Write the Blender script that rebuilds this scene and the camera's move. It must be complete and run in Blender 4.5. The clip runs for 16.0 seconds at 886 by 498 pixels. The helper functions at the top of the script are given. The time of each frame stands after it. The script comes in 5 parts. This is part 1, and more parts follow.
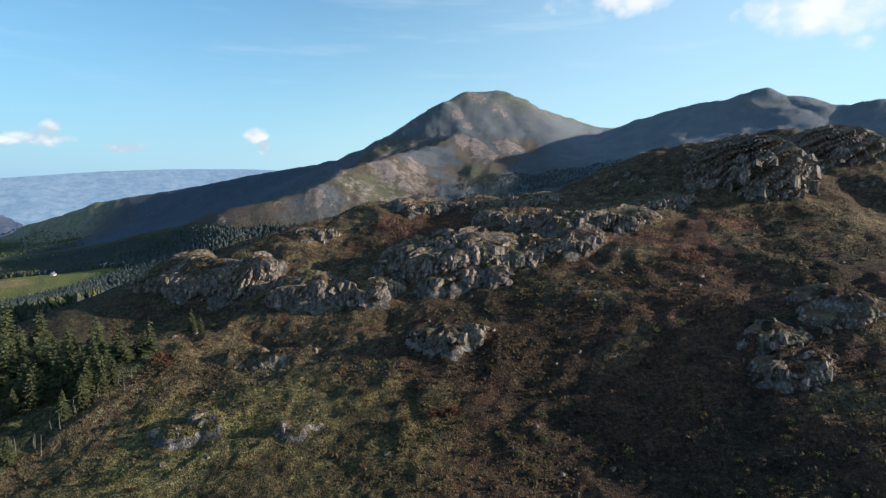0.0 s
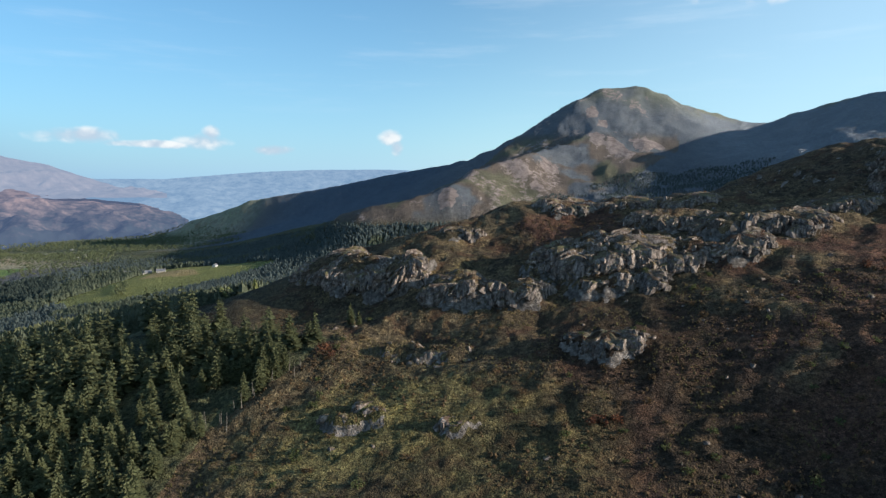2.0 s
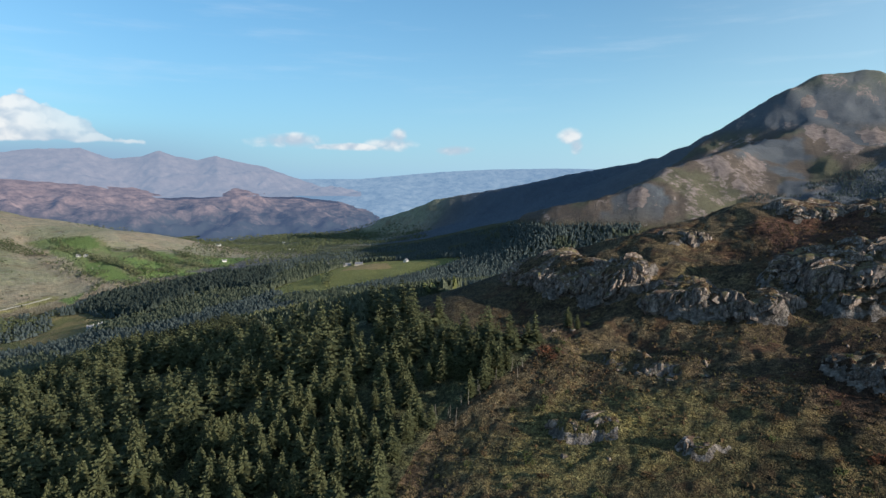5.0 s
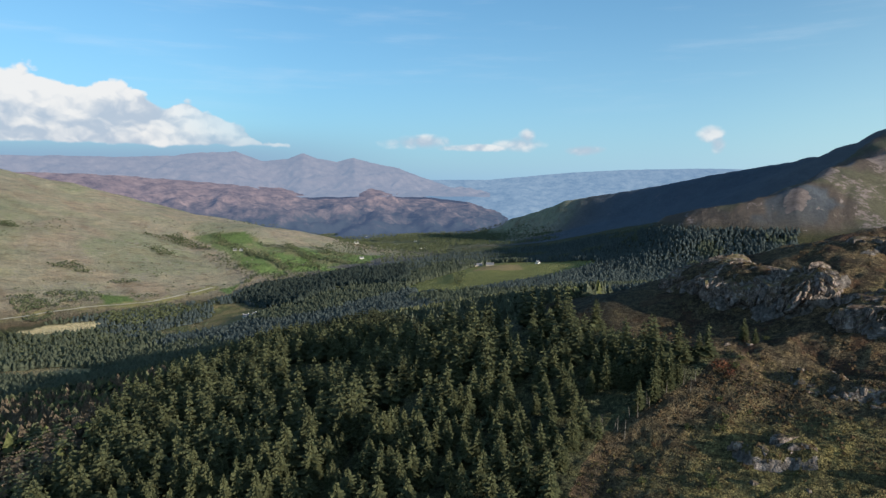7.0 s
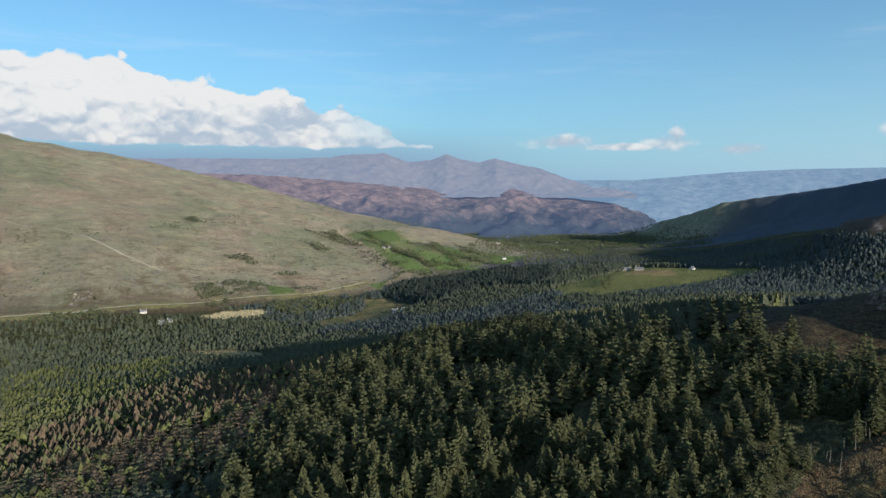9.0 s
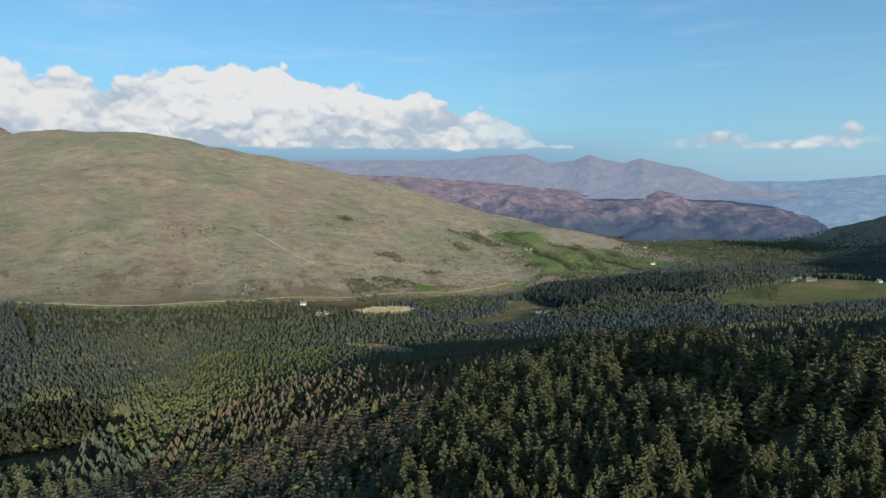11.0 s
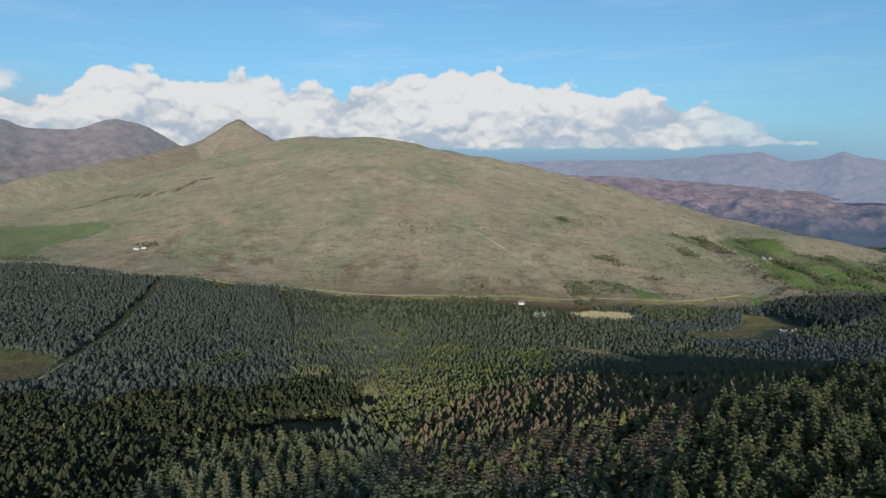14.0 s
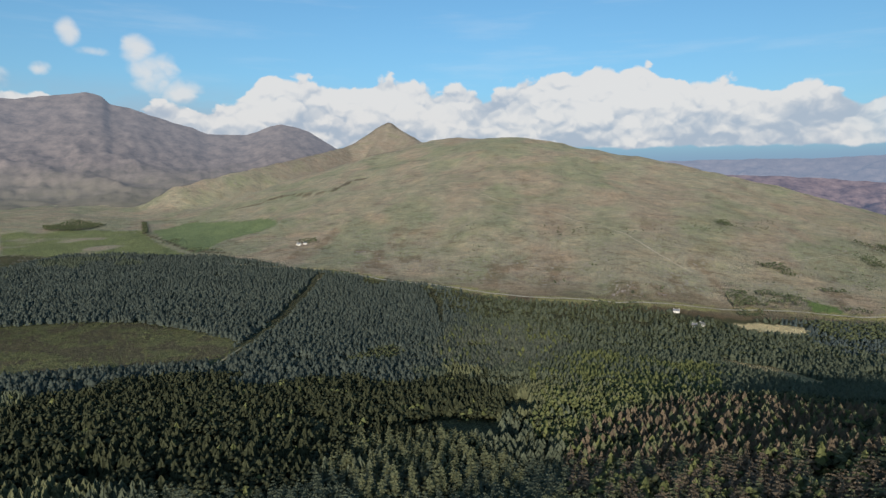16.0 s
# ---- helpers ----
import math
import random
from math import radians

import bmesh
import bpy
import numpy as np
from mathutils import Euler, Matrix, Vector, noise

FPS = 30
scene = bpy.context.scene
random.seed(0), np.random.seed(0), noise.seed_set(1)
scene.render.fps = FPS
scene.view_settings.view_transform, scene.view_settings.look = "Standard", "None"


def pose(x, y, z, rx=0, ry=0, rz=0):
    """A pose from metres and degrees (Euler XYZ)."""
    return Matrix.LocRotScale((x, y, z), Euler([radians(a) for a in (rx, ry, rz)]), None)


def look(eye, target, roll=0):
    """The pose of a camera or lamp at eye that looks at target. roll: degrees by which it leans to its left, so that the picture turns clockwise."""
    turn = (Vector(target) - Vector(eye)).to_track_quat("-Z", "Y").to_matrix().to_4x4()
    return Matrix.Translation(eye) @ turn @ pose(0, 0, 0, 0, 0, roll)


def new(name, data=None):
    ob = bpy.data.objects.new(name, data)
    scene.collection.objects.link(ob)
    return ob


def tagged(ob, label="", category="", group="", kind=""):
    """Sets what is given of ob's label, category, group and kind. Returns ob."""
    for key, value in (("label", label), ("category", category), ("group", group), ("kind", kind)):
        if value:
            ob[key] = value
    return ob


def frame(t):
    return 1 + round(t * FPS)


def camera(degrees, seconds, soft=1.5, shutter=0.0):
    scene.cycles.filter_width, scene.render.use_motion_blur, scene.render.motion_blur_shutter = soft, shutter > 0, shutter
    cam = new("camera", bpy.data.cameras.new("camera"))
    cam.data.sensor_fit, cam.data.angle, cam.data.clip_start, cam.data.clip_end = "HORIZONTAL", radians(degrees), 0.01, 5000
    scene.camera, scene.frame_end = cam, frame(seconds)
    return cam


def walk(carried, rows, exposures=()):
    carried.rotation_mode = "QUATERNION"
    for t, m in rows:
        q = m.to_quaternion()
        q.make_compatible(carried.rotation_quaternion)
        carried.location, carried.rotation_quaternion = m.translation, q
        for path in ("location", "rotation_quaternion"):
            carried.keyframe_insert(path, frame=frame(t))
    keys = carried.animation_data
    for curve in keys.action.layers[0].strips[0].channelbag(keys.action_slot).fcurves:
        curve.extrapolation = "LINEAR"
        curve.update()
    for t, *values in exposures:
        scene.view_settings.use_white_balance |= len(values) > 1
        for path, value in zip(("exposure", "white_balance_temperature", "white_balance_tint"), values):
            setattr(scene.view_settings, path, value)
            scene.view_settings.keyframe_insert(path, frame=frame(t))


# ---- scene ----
# ---- the camera and its flight ----
cam = camera(71.5, 16.0, soft=1.4)
EYE = 250.0        # height of the first eye over the valley's floor
PATH = [
    (0.0, -0.00, 0.00, -0.00, 83.717, -0.168, 0.018),
    (0.5, -2.19, 0.10, 0.04, 83.690, -0.150, 3.259),
    (1.0, -4.39, 0.18, 0.09, 83.676, -0.132, 6.230),
    (1.5, -6.69, 0.20, 0.12, 83.667, -0.123, 9.038),
    (2.0, -9.09, 0.16, 0.14, 83.661, -0.092, 11.813),
    (2.5, -11.52, 0.06, 0.15, 83.665, -0.052, 14.418),
    (3.0, -14.08, -0.11, 0.19, 83.670, 0.001, 17.197),
    (3.5, -16.72, -0.36, 0.26, 83.644, 0.074, 20.008),
    (4.0, -19.41, -0.68, 0.34, 83.607, 0.093, 22.829),
    (6.5, -33.98, -4.79, 0.60, 83.661, 0.156, 36.612),
    (7.0, -36.61, -6.46, 0.71, 83.684, 0.125, 39.885),
    (7.5, -39.20, -8.24, 0.82, 83.699, 0.138, 43.182),
    (8.0, -41.75, -10.15, 0.97, 83.706, 0.146, 46.419),
    (8.5, -44.32, -12.20, 1.15, 83.729, 0.121, 49.591),
    (9.0, -46.89, -14.38, 1.34, 83.738, 0.104, 52.751),
    (11.5, -59.60, -28.64, 2.24, 83.845, 0.045, 68.656),
    (12.0, -61.56, -32.03, 2.46, 83.833, 0.011, 71.837),
    (12.5, -63.44, -35.48, 2.67, 83.838, -0.044, 75.018),
    (13.0, -65.21, -38.99, 2.86, 83.849, -0.069, 78.247),
    (13.5, -66.89, -42.54, 3.02, 83.856, -0.075, 81.462),
    (14.0, -68.47, -46.13, 3.13, 83.869, -0.088, 84.690),
    (14.5, -69.99, -49.75, 3.19, 83.874, -0.083, 87.935),
    (15.0, -71.44, -53.36, 3.22, 83.871, -0.079, 91.182),
    (15.5, -72.84, -56.94, 3.24, 83.874, -0.075, 94.402),
    (16.0, -74.24, -60.53, 3.29, 83.887, -0.081, 97.634),
]
walk(cam, [(t, pose(x, y, EYE + z, rx, ry, rz)) for t, x, y, z, rx, ry, rz in PATH], exposures=[(0.0, 0.88), (4.0, 0.76), (9.0, 0.56), (16.0, 0.40)])

# ---- world, sun ----
SUN_AZ, SUN_EL = radians(90.0), radians(15.0)      # bearing clockwise from +y, height
world = bpy.data.worlds.new("sky")
scene.world = world
world.use_nodes = True
wn, wl = world.node_tree.nodes, world.node_tree.links
wn.clear()


def wmath(op, a, b=None, c=None, clamp=False):
    n = wn.new("ShaderNodeMath")
    n.operation, n.use_clamp = op, clamp
    for i, v in enumerate((a, b, c)):
        if v is None:
            continue
        if isinstance(v, (int, float)):
            n.inputs[i].default_value = v
        else:
            wl.new(v, n.inputs[i])
    return n.outputs[0]


def wstep(v, lo, hi):
    n = wn.new("ShaderNodeMapRange")
    n.interpolation_type = "SMOOTHSTEP"
    n.inputs["From Min"].default_value, n.inputs["From Max"].default_value = lo, hi
    wl.new(v, n.inputs["Value"])
    return n.outputs[0]


def wmix(f, a, b, mode="MIX"):
    n = wn.new("ShaderNodeMix")
    n.data_type, n.blend_type = "RGBA", mode
    for socket, v in ((n.inputs[0], f), (n.inputs[6], a), (n.inputs[7], b)):
        if isinstance(v, (int, float)):
            socket.default_value = v
        elif isinstance(v, tuple):
            socket.default_value = (*v, 1)
        else:
            wl.new(v, socket)
    return n.outputs[2]


sky = wn.new("ShaderNodeTexSky")
sky.sky_type = "NISHITA"
sky.sun_disc = False
sky.sun_elevation, sky.sun_rotation = SUN_EL, SUN_AZ
sky.altitude, sky.air_density, sky.dust_density, sky.ozone_density = 300, 1.0, 0.3, 2.0
SKY = 0.131
blue = wmix(1.0, sky.outputs[0], (0.71 * SKY, 1.09 * SKY, 1.23 * SKY), "MULTIPLY")

# bearing to the left of ahead and height, in degrees
coord = wn.new("ShaderNodeTexCoord")
split = wn.new("ShaderNodeSeparateXYZ")
wl.new(coord.outputs["Generated"], split.inputs[0])
bear = wmath("MULTIPLY", wmath("ARCTAN2", wmath("MULTIPLY", split.outputs[0], -1.0), split.outputs[1]), 57.2958)
rise = wmath("MULTIPLY", wmath("ARCSINE", split.outputs[2]), 57.2958)


def sky_noise(scale, detail, rough, dx=0.0, dy=0.0, sx=1.0, sy=1.3):
    v = wn.new("ShaderNodeCombineXYZ")
    wl.new(wmath("MULTIPLY_ADD", bear, sx, dx), v.inputs[0])
    wl.new(wmath("MULTIPLY_ADD", rise, sy, dy), v.inputs[1])
    n = wn.new("ShaderNodeTexNoise")
    n.inputs["Scale"].default_value, n.inputs["Detail"].default_value, n.inputs["Roughness"].default_value = scale, detail, rough
    wl.new(v.outputs[0], n.inputs["Vector"])
    return wmath("SUBTRACT", n.outputs["Fac"], 0.5)


# the air near the horizon is pale and blue
haze = wmath("MULTIPLY", wmath("POWER", 2.718, wmath("MULTIPLY", wmath("MAXIMUM", rise, 0.0), -0.115)), 0.90)
pale = wmix(wstep(bear, 5, 75), (0.45, 0.66, 0.82), (0.21, 0.36, 0.57))
air = wmix(haze, blue, pale)
wisps = wmath("MULTIPLY", wstep(sky_noise(0.5, 5, 0.6, 0, 0, 0.12, 1.0), 0.0, 0.25), wmath("MULTIPLY", wstep(rise, 4, 10), 0.14))
air = wmix(wisps, air, (0.85, 0.9, 0.95))

air = wmix(wmath("MULTIPLY", wstep(bear, 14, -30), 0.42), air, (0.58, 0.80, 0.95))
air = wmix(wmath("MULTIPLY", wmath("MULTIPLY", wstep(bear, 2, 22), wstep(bear, 66, 50)), 0.18), air, (0.10, 0.36, 0.70))

# under the bank the air stands in its shade, grey-blue
murk = wmath("MULTIPLY", wmath("MULTIPLY", wstep(rise, 5.5, 1.0), wstep(bear, 40, 62)), 0.86)
air = wmix(murk, air, (0.235, 0.355, 0.545))
veil_n = sky_noise(0.16, 4, 0.55, 5.0, 2.0, 0.7, 1.6)
veil = wmath("MULTIPLY", wmath("MULTIPLY", wstep(rise, 9.5, 4.5), wstep(bear, 84, 104)), wstep(veil_n, -0.22, 0.08))
air = wmix(wmath("MULTIPLY", veil, 0.72), air, (0.40, 0.49, 0.61))

# a long bank of cumulus: its upper edge by bearing
BANK = [(51, 1.0), (55.5, 3.2), (57.5, 4.4), (60, 5.6), (62, 6.9), (64, 6.8), (67, 7.9), (70, 7.4), (74, 8.5), (78, 9.3), (80, 9.9), (84.4, 10.2), (88, 9.1), (90.3, 9.3), (94, 8.2), (96.3, 9.3), (98.5, 8.4),
    (101, 9.3), (104, 9.5), (106, 8.2), (110, 9.2), (113.5, 8.9), (116, 6.6), (121, 6.2), (127, 5.5), (133, 7.0), (140, 6.0)]
edge = wn.new("ShaderNodeValToRGB")
els = edge.color_ramp.elements
while len(els) < len(BANK):
    els.new(0.5)
for e, (q, v) in zip(els, BANK):
    e.position, e.color = (q - 50) / 90, (v / 12, v / 12, v / 12, 1)
wl.new(wmath("MULTIPLY_ADD", bear, 1 / 90, -50 / 90), edge.inputs[0])
top = wmath("MULTIPLY_ADD", edge.outputs[0], 12.0, 0.15)


def heaps(lift):
    """Rounded heads of cloud at three sizes, looked up a little higher or lower."""
    at = wn.new("ShaderNodeCombineXYZ")
    wl.new(wmath("ADD", bear, wmath("MULTIPLY", sky_noise(0.5, 3, 0.5, 7, 2), 2.2)), at.inputs[0])
    wl.new(wmath("MULTIPLY_ADD", wmath("ADD", rise, wmath("MULTIPLY", sky_noise(0.5, 3, 0.5, 31, 12), 1.6)), 1.25, lift), at.inputs[1])
    total = None
    for scale, amount in ((0.20, 1.5), (0.45, 0.9), (1.0, 0.34), (2.3, 0.10)):
        v = wn.new("ShaderNodeTexVoronoi")
        v.feature, v.voronoi_dimensions = "SMOOTH_F1", "2D"
        v.inputs["Scale"].default_value, v.inputs["Smoothness"].default_value = scale, 0.25
        wl.new(at.outputs[0], v.inputs["Vector"])
        h = wmath("MULTIPLY", wmath("SUBTRACT", 0.42, v.outputs["Distance"]), amount)
        total = h if total is None else wmath("ADD", total, h)
    return total


heap, heap_up = heaps(0.0), heaps(0.55)
over = wmath("SUBTRACT", top, rise)
base_line = wmath("MULTIPLY_ADD", sky_noise(0.3, 3, 0.5, 40, 3, 1.0, 0.2), 0.9, 3.0)
under = wmath("MULTIPLY", wmath("SUBTRACT", rise, base_line), 1.6)
density = wmath("MINIMUM", wmath("ADD", over, wmath("MULTIPLY", heap, 1.15)), wmath("ADD", under, wmath("MULTIPLY", heap, 0.35)))
# loose puffs: bearing, height, half width, half height
PUFFS = [(33.0, 3.3, 2.2, 0.75), (32.2, 4.0, 0.9, 0.8), (27, 2.65, 1.9, 0.5), (16.6, 3.9, 1.2, 0.8), (16.0, 2.9, 0.7, 0.9), (42.5, 3.5, 3.6, 0.7), (37, 3.0, 4.0, 0.35), (122.3, 9.0, 2.2, 1.7), (123.5, 10.6, 1.5, 1.3), (120.0, 7.7, 1.8, 1.2), (128.2, 11.4, 0.9, 1.2), (126.6, 10.2, 1.6, 0.5), (130.2, 8.7, 0.9, 0.6), (134, 7.6, 2.0, 1.2),
    (-15.5, 16.3, 7.0, 2.2), (-33.5, 14.0, 7.5, 3.6)]
loose = None
for pa, pe, pw, ph in PUFFS:
    u = wmath("MULTIPLY", wmath("SUBTRACT", bear, pa), 1 / pw)
    v = wmath("MULTIPLY", wmath("SUBTRACT", rise, pe), 1 / ph)
    g = wmath("SUBTRACT", 1.0, wmath("ADD", wmath("MULTIPLY", u, u), wmath("MULTIPLY", v, v)))
    g = wmath("MAXIMUM", g, -3.0)
    loose = g if loose is None else wmath("MAXIMUM", loose, g)
loose = wmath("ADD", loose, wmath("MULTIPLY", heap, 0.9))
thin_a = wmath("MULTIPLY", wstep(bear, 56, 66), 0.45)
crisp = wmath("MULTIPLY", wstep(density, 0.0, 0.38), wmath("ADD", thin_a, 0.53))
cover_a = wmath("MAXIMUM", crisp, wmath("MULTIPLY", wstep(loose, -0.15, 1.2), 0.86))
lift = wmath("MULTIPLY", wmath("SUBTRACT", rise, 5.4), 0.10)
shape = wmath("ADD", wmath("MULTIPLY", wmath("SUBTRACT", heap, heap_up), 0.75), wmath("MULTIPLY", heap, 0.30))
swell = sky_noise(0.14, 3, 0.5, 21, 8, 1.0, 1.6)
lit = wstep(wmath("ADD", wmath("MULTIPLY_ADD", swell, 0.9, shape), lift), -0.47, 0.28)
cloud = wmix(lit, (0.46, 0.54, 0.65), (0.85, 0.845, 0.84))
air = wmix(wmath("MULTIPLY", cover_a, 0.97), air, cloud)
# below the horizon: the dark of the land
air = wmix(wstep(rise, -1.0, -4.0), air, (0.10, 0.11, 0.10))
bg = wn.new("ShaderNodeBackground")
bg.inputs["Strength"].default_value = 0.675
wl.new(air, bg.inputs["Color"])
wout = wn.new("ShaderNodeOutputWorld")
wl.new(bg.outputs[0], wout.inputs["Surface"])

sun = new("sun", bpy.data.lights.new("sun", "SUN"))
sun.data.energy, sun.data.angle, sun.data.color = 5.0, radians(0.6), (1.0, 0.89, 0.75)
sun_dir = Vector((math.sin(SUN_AZ) * math.cos(SUN_EL), math.cos(SUN_AZ) * math.cos(SUN_EL), math.sin(SUN_EL)))
sun.matrix_world = look(sun_dir * 100, (0, 0, 0))

# ---- landform (numpy) ----
def lattice(ix, iy, seed):
    n = (ix.astype(np.int64) * 374761393 + iy.astype(np.int64) * 668265263 + seed * 1442695041) & 0xFFFFFFFF
    n = ((n ^ (n >> 13)) * 1274126177) & 0xFFFFFFFF
    n = ((n ^ (n >> 16)) * 2246822519) & 0xFFFFFFFF
    return ((n ^ (n >> 15)) & 0xFFFF) / 32767.5 - 1.0


def vnoise(x, y, seed=0):
    """Smooth noise from -1 to 1, one bump a metre."""
    ix, iy = np.floor(x), np.floor(y)
    fx, fy = x - ix, y - iy
    ux, uy = fx * fx * fx * (fx * (fx * 6 - 15) + 10), fy * fy * fy * (fy * (fy * 6 - 15) + 10)
    a, b = lattice(ix, iy, seed), lattice(ix + 1, iy, seed)
    c, d = lattice(ix, iy + 1, seed), lattice(ix + 1, iy + 1, seed)
    return (a * (1 - ux) + b * ux) * (1 - uy) + (c * (1 - ux) + d * ux) * uy


def fbm(x, y, size, octaves=4, seed=0, gain=0.5, ridged=False):
    total, amp, norm = 0.0, 1.0, 0.0
    ca, sa = math.cos(0.6), math.sin(0.6)
    for i in range(octaves):
        n = vnoise(x / size, y / size, seed + 17 * i)
        total, norm = total + amp * ((1 - 2 * np.abs(n)) if ridged else n), norm + amp
        x, y = ca * x - sa * y + 31.7, sa * x + ca * y - 17.3
        size, amp = size * 0.5, amp * gain
    return total / norm


def step(a, b, v):
    u = np.clip((v - a) / (b - a), 0, 1)
    return u * u * (3 - 2 * u)


def smax(a, b, k):
    h = np.clip(0.5 + 0.5 * (a - b) / k, 0, 1)
    return b + (a - b) * h + k * h * (1 - h)


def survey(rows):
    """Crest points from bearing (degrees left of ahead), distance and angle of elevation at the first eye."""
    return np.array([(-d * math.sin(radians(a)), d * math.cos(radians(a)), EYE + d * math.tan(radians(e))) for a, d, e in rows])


# spot heights of the lower ground, relative to the first eye
SPOTS = np.array([
    (0, 0, -84), (110, 0, -72), (0, -150, -98), (15, 135, -71), (38, 156, -64), (18, 150, -67), (58, 149, -63), (-5, 155, -66), (35, 186, -50), (53, 182, -46), (20, 204, -45), (46, 211, -35), (-38, 153, -65), (-76, 154, -67), (-53, 194, -57), (7, 192, -49),
    (-20, 232, -40), (62, 238, -28), (130, 200, -30), (-99, 226, -63), (0, 320, -14), (90, 330, -10), (-75, 290, -36), (-135, 265, -60),
    (-118, 172, -71), (-214, 106, -97), (-206, 161, -86), (-275, 140, -101), (-385, 106, -129), (-310, 30, -127), (-366, 56, -127), (-349, 93, -121), (-422, 12, -152), (-290, -90, -132), (-393, 30, -142),
    (-342, 127, -110), (-320, 128, -106), (-327, 230, -99), (-394, 226, -116), (-204, 205, -77), (-169, 204, -73), (-171, 127, -82), (-145, 137, -79), (-534, 88, -160), (-780, 275, -212), (-650, 257, -190), (-575, 281, -168), (-470, 250, -138), (-1031, 590, -239), (-528, 6, -168), (-555, -27, -170),
    (-658, 1, -188), (-946, -180, -205), (-1197, -447, -182), (-1135, 265, -238), (-1143, 519, -250), (-880, 717, -202), (-736, 1065, -172), (-400, 900, -150)])
FAR_SPOTS = np.array([
    (0, 800, -120), (0, 1250, -125), (400, 800, -60), (-2226, 1582, -272), (-1500, 1100, -232), (-1750, -1000, -142), (-2450, -1450, -98), (-2000, -2150, -98), (-3600, -2000, -110), (-1150, -1450, -178),
    (-3400, 3200, -265), (-2300, 3600, -268), (600, 300, 0), (500, -500, -60), (-400, -700, -160), (1800, 0, 60), (0, -2500, -100), (-4500, 0, -200), (-1300, 250, -240), (-2000, 1250, -268)])


class Spots:
    """A smooth surface through the spot heights."""
    def __init__(self, pts):
        self.c = pts[:, :2]
        n = len(pts)
        d = np.linalg.norm(self.c[:, None] - self.c[None], axis=2)
        A = np.zeros((n + 3, n + 3))
        A[:n, :n] = -d
        A[:n, :n] += np.eye(n) * 3.0
        A[:n, n], A[n, :n] = 1, 1
        A[:n, n + 1:], A[n + 1:, :n] = self.c / 1000, self.c.T / 1000
        self.w = np.linalg.solve(A, np.concatenate([pts[:, 2], np.zeros(3)]))

    def __call__(self, x, y):
        out = self.w[-3] + self.w[-2] * x / 1000 + self.w[-1] * y / 1000
        for (cx, cy), w in zip(self.c, self.w):
            out = out - w * np.sqrt((x - cx) ** 2 + (y - cy) ** 2 + 400.0)
        return out


base = Spots(np.concatenate([SPOTS, FAR_SPOTS]))


def ridge(x, y, pts, slope, round_top=40.0, wobble=0.0, seed=0, steep=0.0):
    """The height of a mountain that falls away from a crest line."""
    best = np.full_like(x, -1e9)
    if wobble:
        x = x + wobble * fbm(x, y, wobble * 5, 4, seed)
        y = y + wobble * fbm(x, y, wobble * 5, 4, seed + 5)
    for p, q in zip(pts[:-1], pts[1:]):
        vx, vy = q[0] - p[0], q[1] - p[1]
        s = np.clip(((x - p[0]) * vx + (y - p[1]) * vy) / (vx * vx + vy * vy), 0, 1)
        d = np.hypot(x - p[0] - s * vx, y - p[1] - s * vy)
        fall = np.sqrt(d * d + round_top ** 2) - round_top
        z = p[2] + s * (q[2] - p[2]) - slope * fall - steep * 220 * (1 - np.exp(-fall / 220))
        best = np.maximum(best, z)
    return best


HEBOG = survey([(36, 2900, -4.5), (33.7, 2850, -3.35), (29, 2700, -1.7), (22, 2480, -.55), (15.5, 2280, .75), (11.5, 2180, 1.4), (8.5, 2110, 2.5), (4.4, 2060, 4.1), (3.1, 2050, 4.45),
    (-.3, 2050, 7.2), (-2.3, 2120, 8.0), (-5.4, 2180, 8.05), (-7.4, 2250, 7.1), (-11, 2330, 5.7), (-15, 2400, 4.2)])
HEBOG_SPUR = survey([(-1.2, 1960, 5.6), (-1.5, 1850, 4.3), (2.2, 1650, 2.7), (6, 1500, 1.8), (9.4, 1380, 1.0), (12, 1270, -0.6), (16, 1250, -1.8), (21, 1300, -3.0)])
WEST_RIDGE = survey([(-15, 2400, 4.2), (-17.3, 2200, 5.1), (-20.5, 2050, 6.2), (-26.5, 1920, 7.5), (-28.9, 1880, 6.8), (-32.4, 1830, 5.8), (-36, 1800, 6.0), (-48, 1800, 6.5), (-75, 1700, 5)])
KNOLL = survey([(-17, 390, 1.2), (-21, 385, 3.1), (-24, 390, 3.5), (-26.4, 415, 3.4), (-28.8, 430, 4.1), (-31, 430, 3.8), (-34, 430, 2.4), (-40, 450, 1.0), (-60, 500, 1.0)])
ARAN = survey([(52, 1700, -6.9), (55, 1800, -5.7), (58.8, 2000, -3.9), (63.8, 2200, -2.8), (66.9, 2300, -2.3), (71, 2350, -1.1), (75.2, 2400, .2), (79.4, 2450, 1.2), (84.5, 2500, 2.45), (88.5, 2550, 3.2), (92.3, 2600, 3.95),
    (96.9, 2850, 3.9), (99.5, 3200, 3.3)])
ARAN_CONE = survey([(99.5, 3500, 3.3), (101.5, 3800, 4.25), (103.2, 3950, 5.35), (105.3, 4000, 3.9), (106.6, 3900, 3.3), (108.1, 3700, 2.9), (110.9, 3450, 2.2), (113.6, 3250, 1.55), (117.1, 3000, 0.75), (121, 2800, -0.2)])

# rock outcrops on the moor: place, radius, height
CRAGS = np.array([
    (3, 247, 20, 9), (-11, 250, 13, 7), (22, 247, 13, 7), (3, 231, 9, 5), (16, 231, 8, 5), (-77, 244, 11, 8), (-100, 252, 14, 7), (-118, 262, 14, 6), (-48, 232, 14, 7), (-29, 229, 12, 6),
